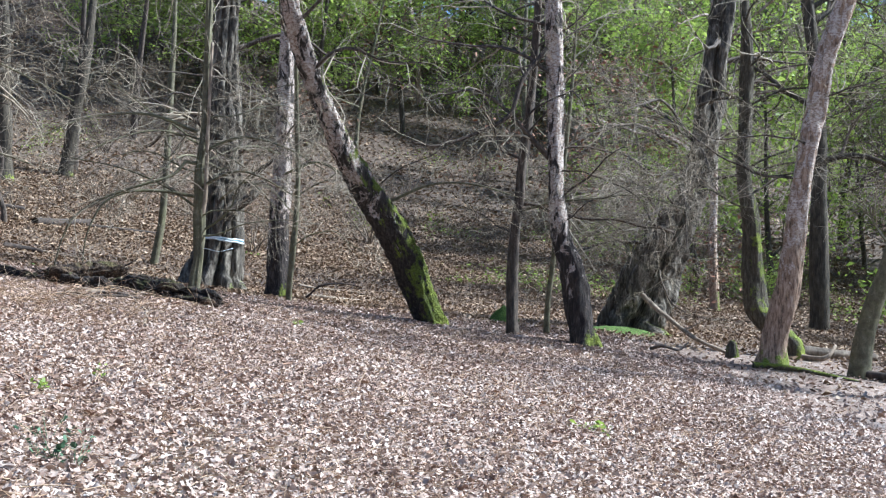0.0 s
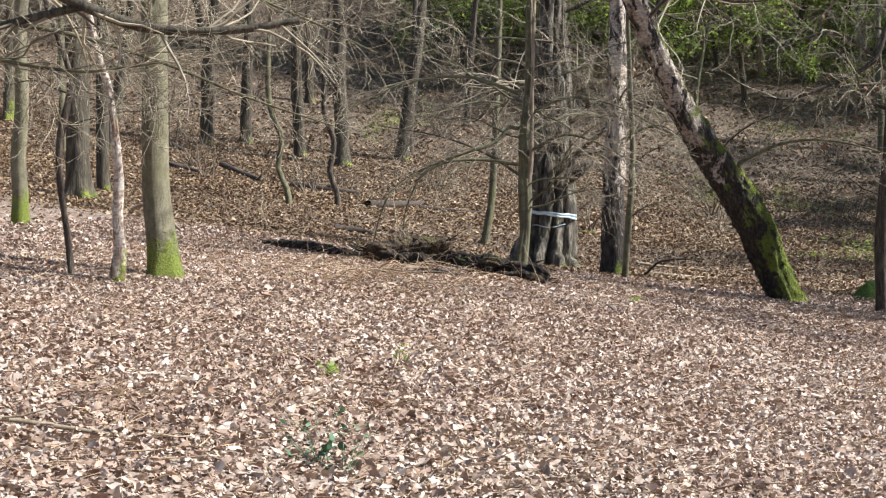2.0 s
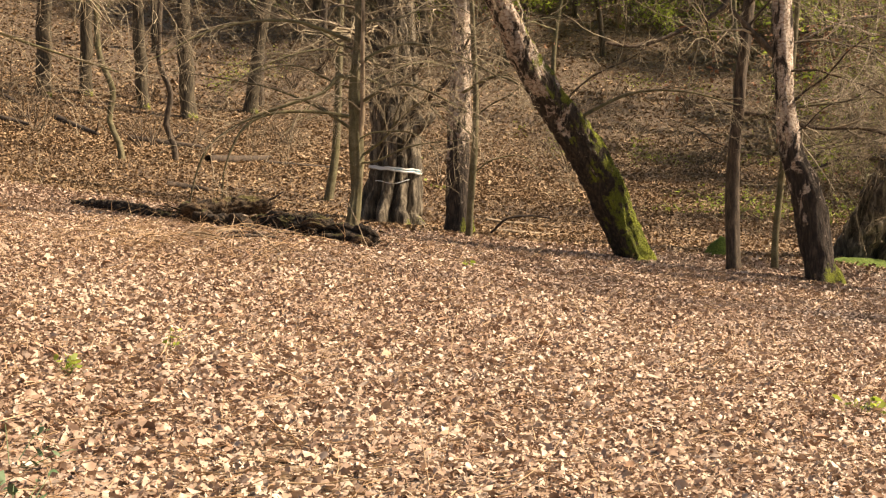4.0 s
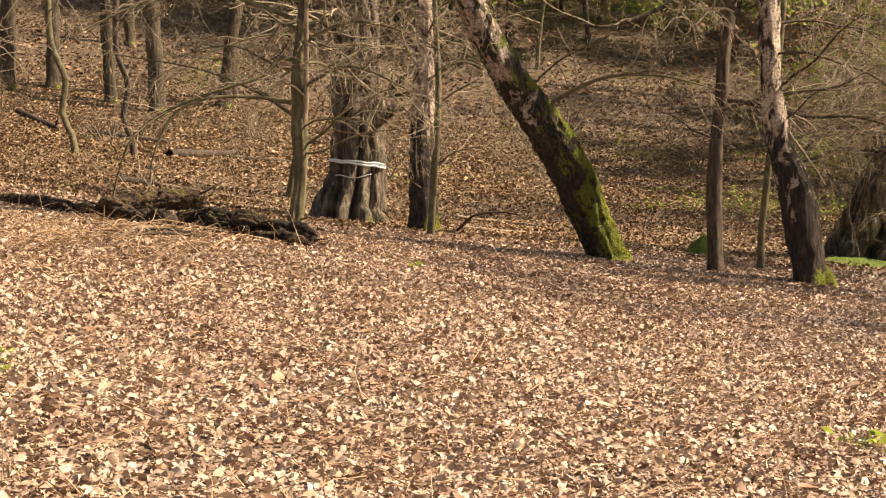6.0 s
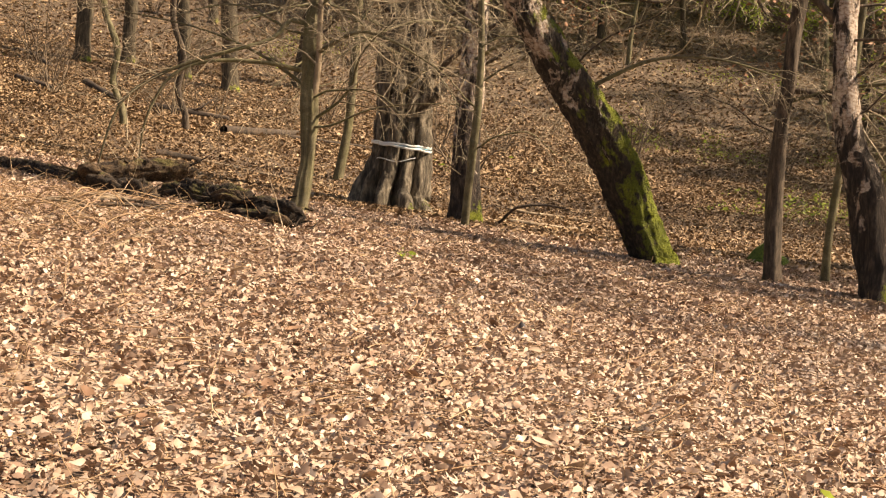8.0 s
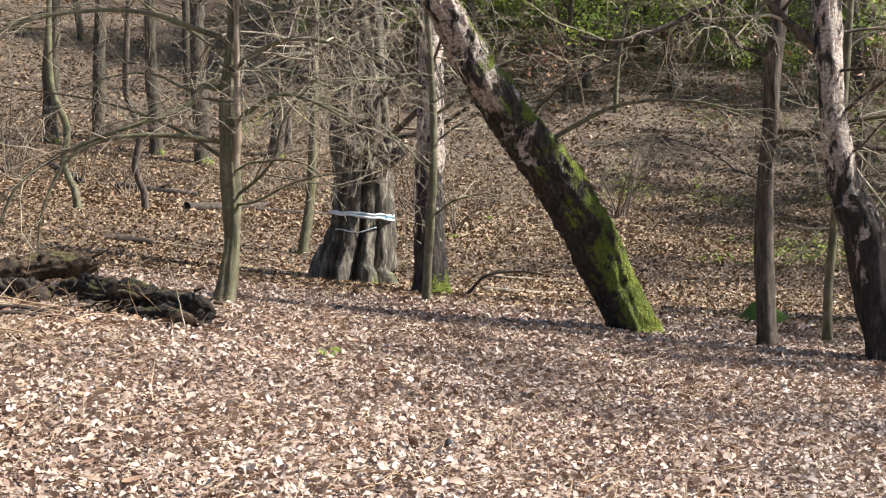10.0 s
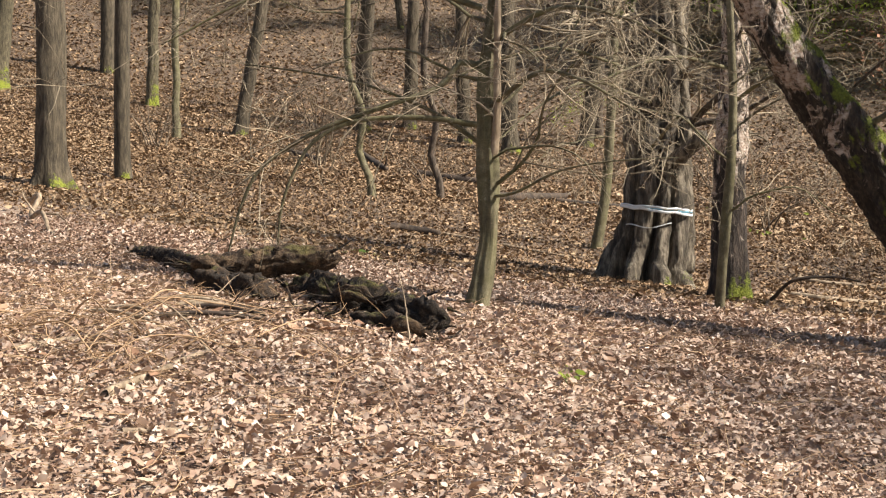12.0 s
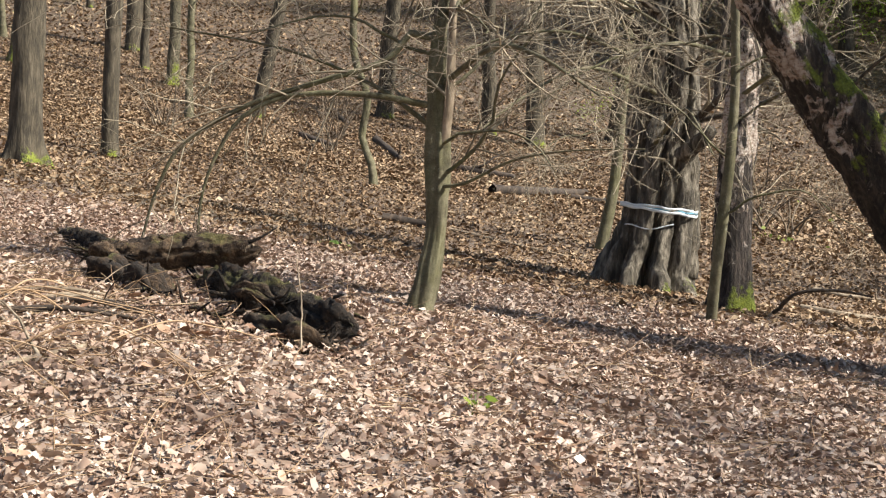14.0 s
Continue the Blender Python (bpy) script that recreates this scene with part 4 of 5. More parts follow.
for k, (own, pts) in enumerate([(lean_birch, [(2.5, 11.2, 2.3), (3.2, 11.0, 2.6), (3.9, 10.9, 2.6), (4.6, 10.9, 2.4)]), (birch_a, [(0.9, 15.6, 3.4), (0.3, 15.0, 3.5), (-0.4, 14.4, 3.2), (-1.0, 14.0, 2.7)]),
                                (birch_a, [(0.9, 15.6, 3.0), (1.5, 14.8, 3.2), (2.0, 14.2, 2.9), (2.4, 13.8, 2.4)]), (tape_tree, [(-0.3, 16.9, 3.2), (-0.9, 16.0, 3.4), (-1.4, 15.2, 3.0), (-1.8, 14.6, 2.5)]),
                                (tape_tree, [(-0.3, 16.9, 2.6), (0.2, 16.0, 2.9), (0.5, 15.2, 2.7), (0.8, 14.6, 2.3)]), (tape_tree, [(-0.5, 16.9, 3.6), (-1.4, 16.4, 3.9), (-2.4, 15.8, 3.6), (-3.2, 15.2, 3.0)]),
                                (thin, [(4.7, 11.6, 2.2), (5.3, 11.4, 2.35), (5.9, 11.2, 2.4), (6.6, 11.1, 2.45), (7.4, 11.0, 2.2)]), (stem_tree, [(-0.3, 9.85, 3.0), (0.3, 9.6, 3.2), (0.9, 9.3, 3.05), (1.5, 9.1, 2.7)]),
                                (stem_tree, [(-0.3, 9.85, 2.5), (0.2, 9.5, 2.7), (0.6, 9.2, 2.6), (1.1, 8.9, 2.3)]), (stem_tree, [(-0.35, 9.85, 3.3), (-1.0, 9.4, 3.5), (-1.8, 9.0, 3.4), (-2.6, 8.7, 3.0)])]):
    world_limb(own, pts, 0.026, 0.006, BEECH, 240 + k, 10, 2, 0.9)


def marking_tape(owner):
    foot = owner.location
    ob = thing("marking_tape", (foot.x + 0.22, foot.y + 0.04, foot.z), "white and blue plastic tape tied round an old hornbeam trunk", "tape")
    for k, (z, hgt, mat, tilt, r) in enumerate([(0.985, 0.030, TAPE, 0.055, 0.475), (0.945, 0.034, TAPE, 0.075, 0.478), (0.968, 0.022, TAPE_BLUE, 0.062, 0.474)]):
        soup = Soup()
        n = 64
        a = np.arange(n) * 2 * np.pi / n
        wave = 0.006 * np.sin(7 * a + k) + 0.004 * np.sin(13 * a)
        zc = z - tilt * np.cos(a) + wave
        for rr, lo in ((r, -0.5), (r, 0.5), (r - 0.004, 0.5), (r - 0.004, -0.5)):
            soup.v.append(np.stack([np.cos(a) * rr, np.sin(a) * rr, zc + hgt * lo], -1).astype(np.float32))
        j = np.arange(n)
        for q in range(4):
            soup.f.append(np.stack([q * n + j, q * n + (j + 1) % n, ((q + 1) % 4) * n + (j + 1) % n, ((q + 1) % 4) * n + j], -1).astype(np.int32))
        soup.n = 4 * n
        part("tape_band" if mat is TAPE else "blue_stripe", soup, mat, ob)
    soup = Soup()
    a = np.linspace(-2.3, -1.0, 14)
    tube(soup, np.c_[np.cos(a) * 0.50, np.sin(a) * 0.50, 0.74 + 0.03 * np.sin(a * 5), np.full(14, 0.007)], 6)
    part("cord", soup, TAPE, ob, "thin white cord")


marking_tape(tape_tree)


# ---- the rotten log ----
def fallen_log():
    ob = thing("fallen_log", on_ground(-1.4, 8.3), "rotten dark fallen log broken into crumbling lengths", "log")
    base = np.array(ob.location)

    def length(points, seed, amount, knots, label, rag=1.0):
        p = np.array([(x, y, float(ground(x, y)) + z, r) for x, y, z, r in points])
        p[:, :3] -= base
        soup, rng = Soup(), np.random.RandomState(seed)
        line = smooth_path(p, 0.018)
        sh = rough_shape(seed, amount, 5, 0.10, knots=knots)
        mean = float(np.mean(p[:, 3]))

        def ragged(i, ang, s):
            k = sh(i, ang, s)
            for c, ca in enumerate(ang):
                q = Vector((math.cos(ca) * mean + seed, math.sin(ca) * mean, s))
                pit = max(0.0, 0.18 - abs(noise.noise(q * 7.0))) / 0.18
                k[c] += rag * (0.50 * noise.noise(q * 6.0) - 0.28 * pit + 0.30 * noise.noise(q * 15.0)) + 0.16 * noise.noise(q * 34.0) + 0.10 * noise.noise(Vector((q.x * 90, q.y * 90, q.z * 30)))
            end = min(i, len(line) - 1 - i)
            return np.maximum(0.15, k * (1 if end > 3 else 0.62 + 0.1 * end))

        tube(soup, line, 60, ragged)
        part("log_length", soup, BROWN_ROT if label else ROTTEN, ob, label)
        splinters = Soup()
        for _ in range(16):
            i = rng.choice([0, len(line) - 1, rng.randint(len(line))])
            way = (line[-1, :3] - line[0, :3]) * (1 if i else -1)
            a = line[i, :3] + rng.normal(0, line[i, 3] * 0.5, 3)
            grow(splinters, rng, a, way / np.linalg.norm(way) + rng.normal(0, 0.5, 3), rng.uniform(0.08, 0.22), 0.016, 0, 5)
        tagged(part("splinter_tuft", splinters, ROTTEN, ob), kind="stuff")

    length([(-4.2, 10.75, 0.0, 0.07), (-3.8, 10.45, 0.04, 0.10), (-3.2, 9.95, 0.05, 0.11), (-2.7, 9.5, 0.05, 0.085), (-2.4, 9.2, 0.04, 0.06)], 301, 0.10, 0.2, "", 0.45)
    length([(-2.30, 8.6, 0.12, 0.10), (-2.0, 8.66, 0.17, 0.13), (-1.7, 8.78, 0.25, 0.12), (-1.25, 8.92, 0.31, 0.10)], 302, 0.08, 0.2, "lighter grained broken log length", 0.4)
    length([(-2.05, 8.28, 0.02, 0.07), (-1.88, 8.2, 0.07, 0.12), (-1.66, 8.12, 0.06, 0.11), (-1.46, 8.02, 0.05, 0.12), (-1.32, 7.98, 0.02, 0.08)], 303, 0.20, 0.8, "")
    length([(-1.5, 8.72, 0.06, 0.07), (-1.2, 8.42, 0.10, 0.10), (-0.9, 8.14, 0.10, 0.12), (-0.5, 7.87, 0.06, 0.135), (-0.15, 7.7, 0.09, 0.13), (0.08, 7.63, 0.11, 0.075)], 304, 0.14, 0.5, "", 0.75)
    length([(-0.55, 7.55, 0.0, 0.06), (-0.3, 7.42, 0.03, 0.08), (0.0, 7.42, 0.02, 0.06)], 305, 0.25, 0.8, "")
    length([(-1.62, 8.0, 0.02, 0.05), (-1.5, 7.92, 0.06, 0.09), (-1.38, 7.86, 0.03, 0.05)], 306, 0.25, 0.8, "")
    length([(-2.2, 8.42, 0.16, 0.04), (-2.08, 8.36, 0.20, 0.07), (-1.92, 8.34, 0.17, 0.04)], 307, 0.25, 0.8, "pale crumbling wood lump")
    length([(-0.75, 7.74, 0.14, 0.03), (-0.6, 7.70, 0.18, 0.05), (-0.45, 7.68, 0.15, 0.03)], 308, 0.25, 0.8, "pale crumbling wood lump")
    length([(-0.95, 7.6, 0.0, 0.015), (-0.82, 7.5, 0.05, 0.022), (-0.7, 7.48, 0.03, 0.015)], 310, 0.1, 0.2, "pale root stump")
    length([(-0.2, 7.35, 0.0, 0.04), (-0.05, 7.3, 0.04, 0.07), (0.1, 7.34, 0.0, 0.04)], 311, 0.25, 0.8, "brown crumbling wood lump")


fallen_log()


# ---- sticks, dead wood and clutter on the ground ----
def stick(name, points, r0, r1, mat, label, category="stick", group="fallen sticks", seed=1, lift=0.0, forks=0):
    x0, y0 = points[0][:2]
    foot = on_ground(x0, y0)
    rng = np.random.RandomState(seed)
    rows = []
    for k, pt in enumerate(points):
        f = k / max(1, len(points) - 1)
        up = pt[2] if len(pt) > 2 else 0.0
        r = r0 + (r1 - r0) * f
        rows.append((pt[0] - x0, pt[1] - y0, float(ground(*pt[:2])) - foot.z + up + r * 0.75 + lift + 0.012, r))
    line = smooth_path(rows, max(0.04, r0))
    line[:, :2] += np.cumsum(rng.normal(0, 0.004, (len(line), 2)), axis=0)
    soup = Soup()
    tube(soup, line, 12 if r0 > 0.03 else 7, rough_shape(seed, 0.10, 3, knots=0.3))
    ob = tagged(part(name, soup, mat), label, category, group)
    ob.location = foot
    for k in range(forks):
        i = rng.randint(len(line) // 3, len(line) - 1)
        w = line[i] - line[i - 1]
        side = Soup()
        grow(side, rng, line[i, :3], w[:3] / np.linalg.norm(w[:3]) + np.array([*rng.normal(0, 0.6, 2), 0.25]), rng.uniform(0.2, 0.5) * (1 + r0 * 10), r1 * 0.8, 0, 5)
        part("side_branch", side, mat, ob)
    return ob


stick("bleached_stick", [(-0.23, 4.38), (-0.05, 4.55), (0.10, 4.70)], 0.016, 0.012, DEAD_WOOD, "short straight bleached stick on the leaves", seed=401)
stick("fallen_branch", [(-0.62, 4.85), (-0.66, 5.3), (-0.70, 5.8), (-0.71, 6.28)], 0.022, 0.014, DEAD_WOOD, "grey-brown fallen branch on the leaves", seed=402, forks=1)
stick("fallen_branch", [(-1.5, 5.35), (-1.42, 5.8), (-1.3, 6.2)], 0.020, 0.012, DEAD_WOOD, "short pale fallen branch", seed=403)
stick("fallen_branch", [(0.19, -1.24), (0.36, -1.17), (0.56, -1.08)], 0.008, 0.005, DEAD_WOOD, "thin straight dead stalk on the leaves", seed=404)
stick("fallen_branch", [(-2.5, -3.0, 0.02), (-2.0, -2.85, 0.05), (-1.6, -2.72, 0.03), (-1.15, -2.6)], 0.017, 0.009, DEAD_WOOD, "pale dead branch lying on the leaves", seed=405, forks=3)
stick("far_fallen_log", [(-5.4, 25.7), (-5.0, 26.6), (-4.8, 27.6), (-4.5, 29.2)], 0.11, 0.08, DARK_WOOD, "long dark reddish fallen log on the far floor", "log", seed=406)
stick("far_fallen_log", [(-4.35, 27.6), (-3.4, 28.0), (-2.4, 28.5)], 0.06, 0.05, DARK_WOOD, "dark fallen log behind a pollard", "log", seed=416)
stick("short_black_log", [(-4.95, 19.4), (-4.6, 19.55), (-4.2, 19.6)], 0.065, 0.055, DARK_WOOD, "short black log lying on the leaves", "log", seed=407)
stick("fallen_branch", [(-4.2, 19.8), (-3.4, 19.7), (-2.6, 19.5), (-1.9, 19.4)], 0.03, 0.018, DEAD_WOOD, "long pale fallen branch on the far floor", seed=408)
stick("fallen_branch", [(1.3, 19.6), (1.7, 19.4), (2.2, 19.5), (2.8, 19.2)], 0.045, 0.02, DEAD_WOOD, "pale yellowish dead branch behind a birch", seed=409, forks=2)
stick("fallen_branch", [(1.4, 17.2), (1.9, 17.0), (2.4, 17.3), (3.0, 17.8)], 0.04, 0.018, DEAD_WOOD, "crooked pale dead branch behind a birch", seed=410, forks=2)
for k, pts in enumerate([[(-13.0, 32.4), (-12.4, 31.9), (-11.6, 31.2)], [(-11.85, 34.5), (-10.8, 32.9), (-9.6, 30.9)], [(-15.6, 39.5), (-14.8, 38.4), (-14.0, 37.3)], [(-8.6, 30.6), (-7.6, 30.4), (-6.6, 30.6)]]):
    stick("far_fallen_log", pts, 0.10, 0.07, DARK_WOOD, "dark mossy fallen log on the hillside", "log", seed=420 + k, forks=1)
stick("dead_root", [(-6.9, 12.9, 0.15), (-6.6, 12.6, 0.25), (-6.4, 12.2, 0.05), (-6.0, 11.8, 0.15), (-5.6, 11.4, 0.0), (-5.2, 11.2, 0.0)], 0.035, 0.018, DEAD_WOOD, "twisted grey dead root and branch", seed=430, forks=3)
stick("bleached_log", [(10.6, 14.2), (11.4, 14.3), (12.2, 14.6)], 0.10, 0.08, DEAD_WOOD, "pale bleached log lying behind a birch", "log", seed=431)
stick("fallen_branch", [(9.9, 13.3), (10.4, 12.8, 0.05), (10.7, 12.9, 0.3)], 0.06, 0.03, DEAD_WOOD, "pale curved dead branch", seed=432)
stick("fallen_branch", [(7.6, 14.5, 0.75), (7.9, 14.0, 0.45), (8.2, 13.2, 0.15), (8.6, 12.6, 0.0)], 0.05, 0.03, DEAD_WOOD, "grey dead branch propped on the ground", seed=433, forks=1)
stick("mossy_root", [(8.3, 10.55), (8.7, 10.45, 0.03), (9.2, 10.3, 0.02), (9.8, 10.0, -0.03)], 0.055, 0.03, MOSSY, "moss-grown surface root before a birch", "root", seed=434)
stick("mossy_root", [(10.3, 10.8), (10.8, 10.5, 0.02), (11.4, 10.2)], 0.08, 0.05, DARK_WOOD, "dark root beside a bent tree", "root", seed=435)
stick("tree_stump", [(8.17, 11.16), (8.16, 11.15, 0.2), (8.18, 11.14, 0.30)], 0.11, 0.05, MOSSY, "small moss-covered stump in the leaves", "stump", seed=436)
stick("curly_dead_branch", [(6.9, 11.5, 0.02), (7.1, 11.4, 0.1), (7.4, 11.5, 0.06), (7.6, 11.6, 0.2)], 0.03, 0.015, DARK_WOOD, "thin curling dead branch", seed=437)
stick("dead_shoot", [(1.35, 15.2, 0.05), (1.6, 15.0, 0.3), (2.0, 15.1, 0.38), (2.3, 15.2, 0.36)], 0.025, 0.01, DARK_WOOD, "dark dead shoot at a birch's foot", seed=438)
stick("dark_fallen_stick", [(2.5, 2.3), (2.75, 2.35), (2.95, 2.45)], 0.018, 0.01, DARK_WOOD, "dark short stick on the leaves", seed=439, forks=1)
stick("leaning_twig", [(0.02, 7.1), (-0.06, 7.3, 0.22), (-0.16, 7.45, 0.44)], 0.005, 0.003, DEAD_WOOD, "pale twig leaning on the rotten log", "twig", seed=440)


def clutter():
    rng = np.random.RandomState(500)
    soup = Soup()
    for _ in range(13000):
        x, y = rng.uniform(-5, 6), rng.uniform(-4, 11)
        a, ln = rng.uniform(0, 6.283), rng.uniform(0.05, 0.26) * (2 if rng.rand() < 0.15 else 1)
        grow(soup, rng, (x, y, float(ground(x, y)) + rng.uniform(0.02, 0.05)), (math.cos(a), math.sin(a), rng.normal(0, 0.06)), ln, rng.uniform(0.002, 0.0045), 0, 4, 0, 0.30, rmin=0.0015, most=4)
    tagged(part("fallen_twigs", soup, STRAW), "thin straw-coloured twigs and stalks among the leaves", "twigs", kind="stuff")
    soup = Soup()
    for _ in range(1000):
        c = (-1.7, 5.9) if rng.rand() < 0.7 else (-3.0, 7.2)
        x, y = rng.normal(c[0], 0.85), rng.normal(c[1], 0.8)
        a, ln = rng.uniform(0, 6.283), rng.uniform(0.12, 0.5)
        grow(soup, rng, (x, y, float(ground(x, y)) + 0.02), (math.cos(a), math.sin(a) * 0.6, rng.uniform(0.02, 0.45)), ln, rng.uniform(0.002, 0.0045), 0, 4, 0.9, 0.30, rmin=0.0014)
    tagged(part("dead_bracken", soup, STRAW), "flattened straw-coloured dead bracken stalks", "bracken", kind="stuff")
    soup = Soup()
    for _ in range(260):
        x, y = rng.uniform(-3.5, 5.5), rng.uniform(-4.5, 9)
        grow(soup, rng, (x, y, float(ground(x, y))), (rng.normal(0, 0.25), rng.normal(0, 0.25), 1), rng.uniform(0.10, 0.38), 0.0026, 0, 4, 0, 0.2, rmin=0.0012)
    tagged(part("upright_stalks", soup, STRAW), "thin dry upright stalks standing in the leaves", "stalks", kind="stuff")


clutter()


def bracken_and_branches():
    """Long arching dead stalks and grey branches in the tangle before the rotten log."""
    rng = np.random.RandomState(520)
    for k in range(24):
        x, y = rng.normal(-1.55, 0.55), rng.normal(5.9, 0.65)
        a, ln, up = rng.normal(0.15, 0.5) + (math.pi if rng.rand() < 0.4 else 0), rng.uniform(0.45, 1.15), rng.uniform(0.03, 0.20)
        dx, dy = math.cos(a) * ln, math.sin(a) * ln
        stick("bracken_stalk", [(x, y), (x + dx * .35, y + dy * .35 + rng.normal(0, .04), up), (x + dx * .7, y + dy * .7, up * 0.8), (x + dx, y + dy, up * rng.uniform(0, 0.6))], rng.uniform(0.004, 0.007), 0.0025, STRAW,
              "long dry straw-coloured bracken stalk arching over the leaves", "stalk", "dead bracken stalks", 520 + k)
    for k in range(9):
        x, y, a, ln = rng.uniform(-2.3, -1.3), rng.uniform(6.5, 7.3), rng.normal(0.1, 0.45), rng.uniform(0.35, 0.8)
        stick("fallen_branch", [(x, y), (x + math.cos(a) * ln * .5, y + math.sin(a) * ln * .5, 0.04), (x + math.cos(a) * ln, y + math.sin(a) * ln, 0.02)], rng.uniform(0.012, 0.022), 0.008, DARK_WOOD if k % 2 else DEAD_WOOD,
              "short grey dead branch in the bracken tangle", seed=580 + k, forks=k % 3)


bracken_and_branches()


def herb(x, y, n, size, label, mat=None, spread=0.10, tall=0.14, seed=1):
    rng = np.random.RandomState(seed)
    ob = thing("green_herb", on_ground(x, y), label, "plant", "herbs on the floor")
    stalks, tips = Soup(), []
    for _ in range(n):
        d = np.array([rng.normal(0, spread), rng.normal(0, spread), tall * rng.uniform(0.5, 1.2)])
        tube(stalks, [(0, 0, 0, 0.002), (*(d * 0.5), 0.0018), (*d, 0.0012)], 4)
        tips += [d * f + rng.normal(0, 0.015, 3) for f in (0.6, 0.8, 0.95, 1.0)]
    tagged(part("stalk_tuft", stalks, HERB, ob), kind="stuff")
    tagged(part("leaf_tuft", leaf_cloud(rng, np.array(tips), size, 0.7), mat or HERB, ob), kind="stuff")


herb(-0.38, -2.6, 9, 0.034, "small blue-green herb growing through the leaves", seed=601)
herb(-0.25, -2.75, 6, 0.03, "small blue-green sprig growing through the leaves", seed=602)
herb(-0.5, -2.05, 6, 0.03, "low blue-green sprig in the leaves", seed=603)
herb(-0.87, -0.18, 7, 0.04, "tiny yellow-green seedling in the leaves", GREEN_LEAF, 0.05, 0.10, 604)
herb(1.05, 6.9, 6, 0.035, "tiny bright green seedling in the leaves", GREEN_LEAF, 0.04, 0.08, 605)
herb(3.48, 1.34, 12, 0.04, "low fresh green sprig in the leaves", GREEN_LEAF, 0.10, 0.08, 606)
herb(-0.6, 0.9, 6, 0.035, "tiny yellow-green seedling beside a stalk", GREEN_LEAF, 0.05, 0.12, 607)


def cushion(name, x, y, rx, ry, h, mat, label, category, seed=1, sub=14):
    soup, n = Soup(), 22
    foot = on_ground(x, y)
    verts, rings = [], 7
    for i in range(rings):
        f = i / (rings - 1)
        for k in range(n):
            a = k * 2 * math.pi / n
            w = 1 + 0.30 * noise.noise((math.cos(a) * 1.5 + seed, math.sin(a) * 1.5, f))
            px, py = math.cos(a) * rx * w * (1 - f), math.sin(a) * ry * w * (1 - f)
            lift = h * math.sin(f * math.pi / 2) * (1 + 0.4 * noise.noise((px * 9, py * 9, seed)))
            verts.append((px, py, float(ground(x + px, y + py)) - foot.z + lift - 0.03 * (1 - f)))
    i, k = np.meshgrid(np.arange(rings - 1), np.arange(n), indexing="ij")
    a, b = i * n + k, i * n + (k + 1) % n
    soup.add(verts, np.stack([a, b, b + n, a + n], -1).reshape(-1, 4))
    ob = tagged(part(name, soup, mat), label, category)
    ob.location = foot


cushion("stone", 2.08, 4.79, 0.055, 0.045, 0.075, STONE, "dark rounded stone among the leaves", "stone", 3)
cushion("moss_patch", -3.6, 15.0, 0.30, 0.14, 0.06, MOSS, "small green moss patch on the leaf floor", "moss", 4)
cushion("moss_patch", 7.4, 15.2, 1.0, 0.55, 0.12, MOSS, "green moss mat before the hollow hornbeam", "moss", 5)
cushion("moss_patch", 5.0, 14.6, 0.35, 0.25, 0.30, MOSS, "green mossy hump behind a birch", "moss", 6)
cushion("paper_scrap", -1.83, 0.56, 0.05, 0.035, 0.03, SCRAP, "crumpled pale bluish scrap on the leaves", "litter", 7)


# ---- the wood beyond ----
def wood_tree(name, seed, r, height, lean, mat, label, leaves=0, leaf_mat=None, sprays=7, low=3.0, leaf_size=0.13, fork=False):
    rng = np.random.RandomState(seed)
    ob = thing(name, (0, 0, -300), label, "tree", "trees of the farther wood")
    rows, p = [], np.array([0.0, 0, -0.3])
    d = np.array([*lean, 1.0])
    while p[2] < height:
        f = max(0, p[2] / height)
        rows.append((*p, r * (1.0 - 0.8 * f)))
        d = d + np.array([*rng.normal(0, 0.05, 2), 0])
        p = p + d * 1.0
    line = smooth_path(rows, 0.5)
    soup = Soup()
    tube(soup, line, 10, rough_shape(seed, 0.10, 5, flare_to=0.8, flare=0.4))
    part("trunk", soup, mat, ob)
    twigs, spots = Soup(), [] if leaves else None
    for k in range(sprays):
        f = low / height + (1 - low / height) * (k + rng.rand()) / sprays
        i = min(len(line) - 1, int(f * len(line)))
        a = rng.uniform(0, 6.283)
        limb = Soup()
        w = (math.cos(a), math.sin(a), rng.uniform(0.2, 0.7))
        ln = (2.0 + 2.6 * (1 - f)) * rng.uniform(0.7, 1.2)
        limb_rows = grow(limb, rng, line[i, :3], w, ln, line[i, 3] * 0.45 + 0.015, 0, 5, 0, 0.25)
        part("limb", limb, mat, ob)
        for _ in range(7 if leaves else 9):
            j = rng.randint(2, len(limb_rows))
            grow(twigs, rng, limb_rows[j, :3], np.array(w) + rng.normal(0, 0.8, 3), ln * 0.55, limb_rows[j, 3] * 0.6, 1, 3, 0.15, 0.45, 0.9, (4, 7), spots, 0.7, 0.010, 4)
    tagged(part("twig_spray", twigs, FAR_TWIG, ob), kind="stuff")
    if leaves:
        spots = np.array(spots)
        pick = spots[rng.randint(len(spots), size=leaves)] + rng.normal(0, 0.45, (leaves, 3)) * (1, 1, 0.5)
        tagged(part("crown", leaf_cloud(rng, pick, leaf_size, 0.7, simple=True), leaf_mat, ob, "fresh spring leaves" if leaf_mat is GREEN_LEAF else "withered russet leaves"), kind="stuff")
    return ob


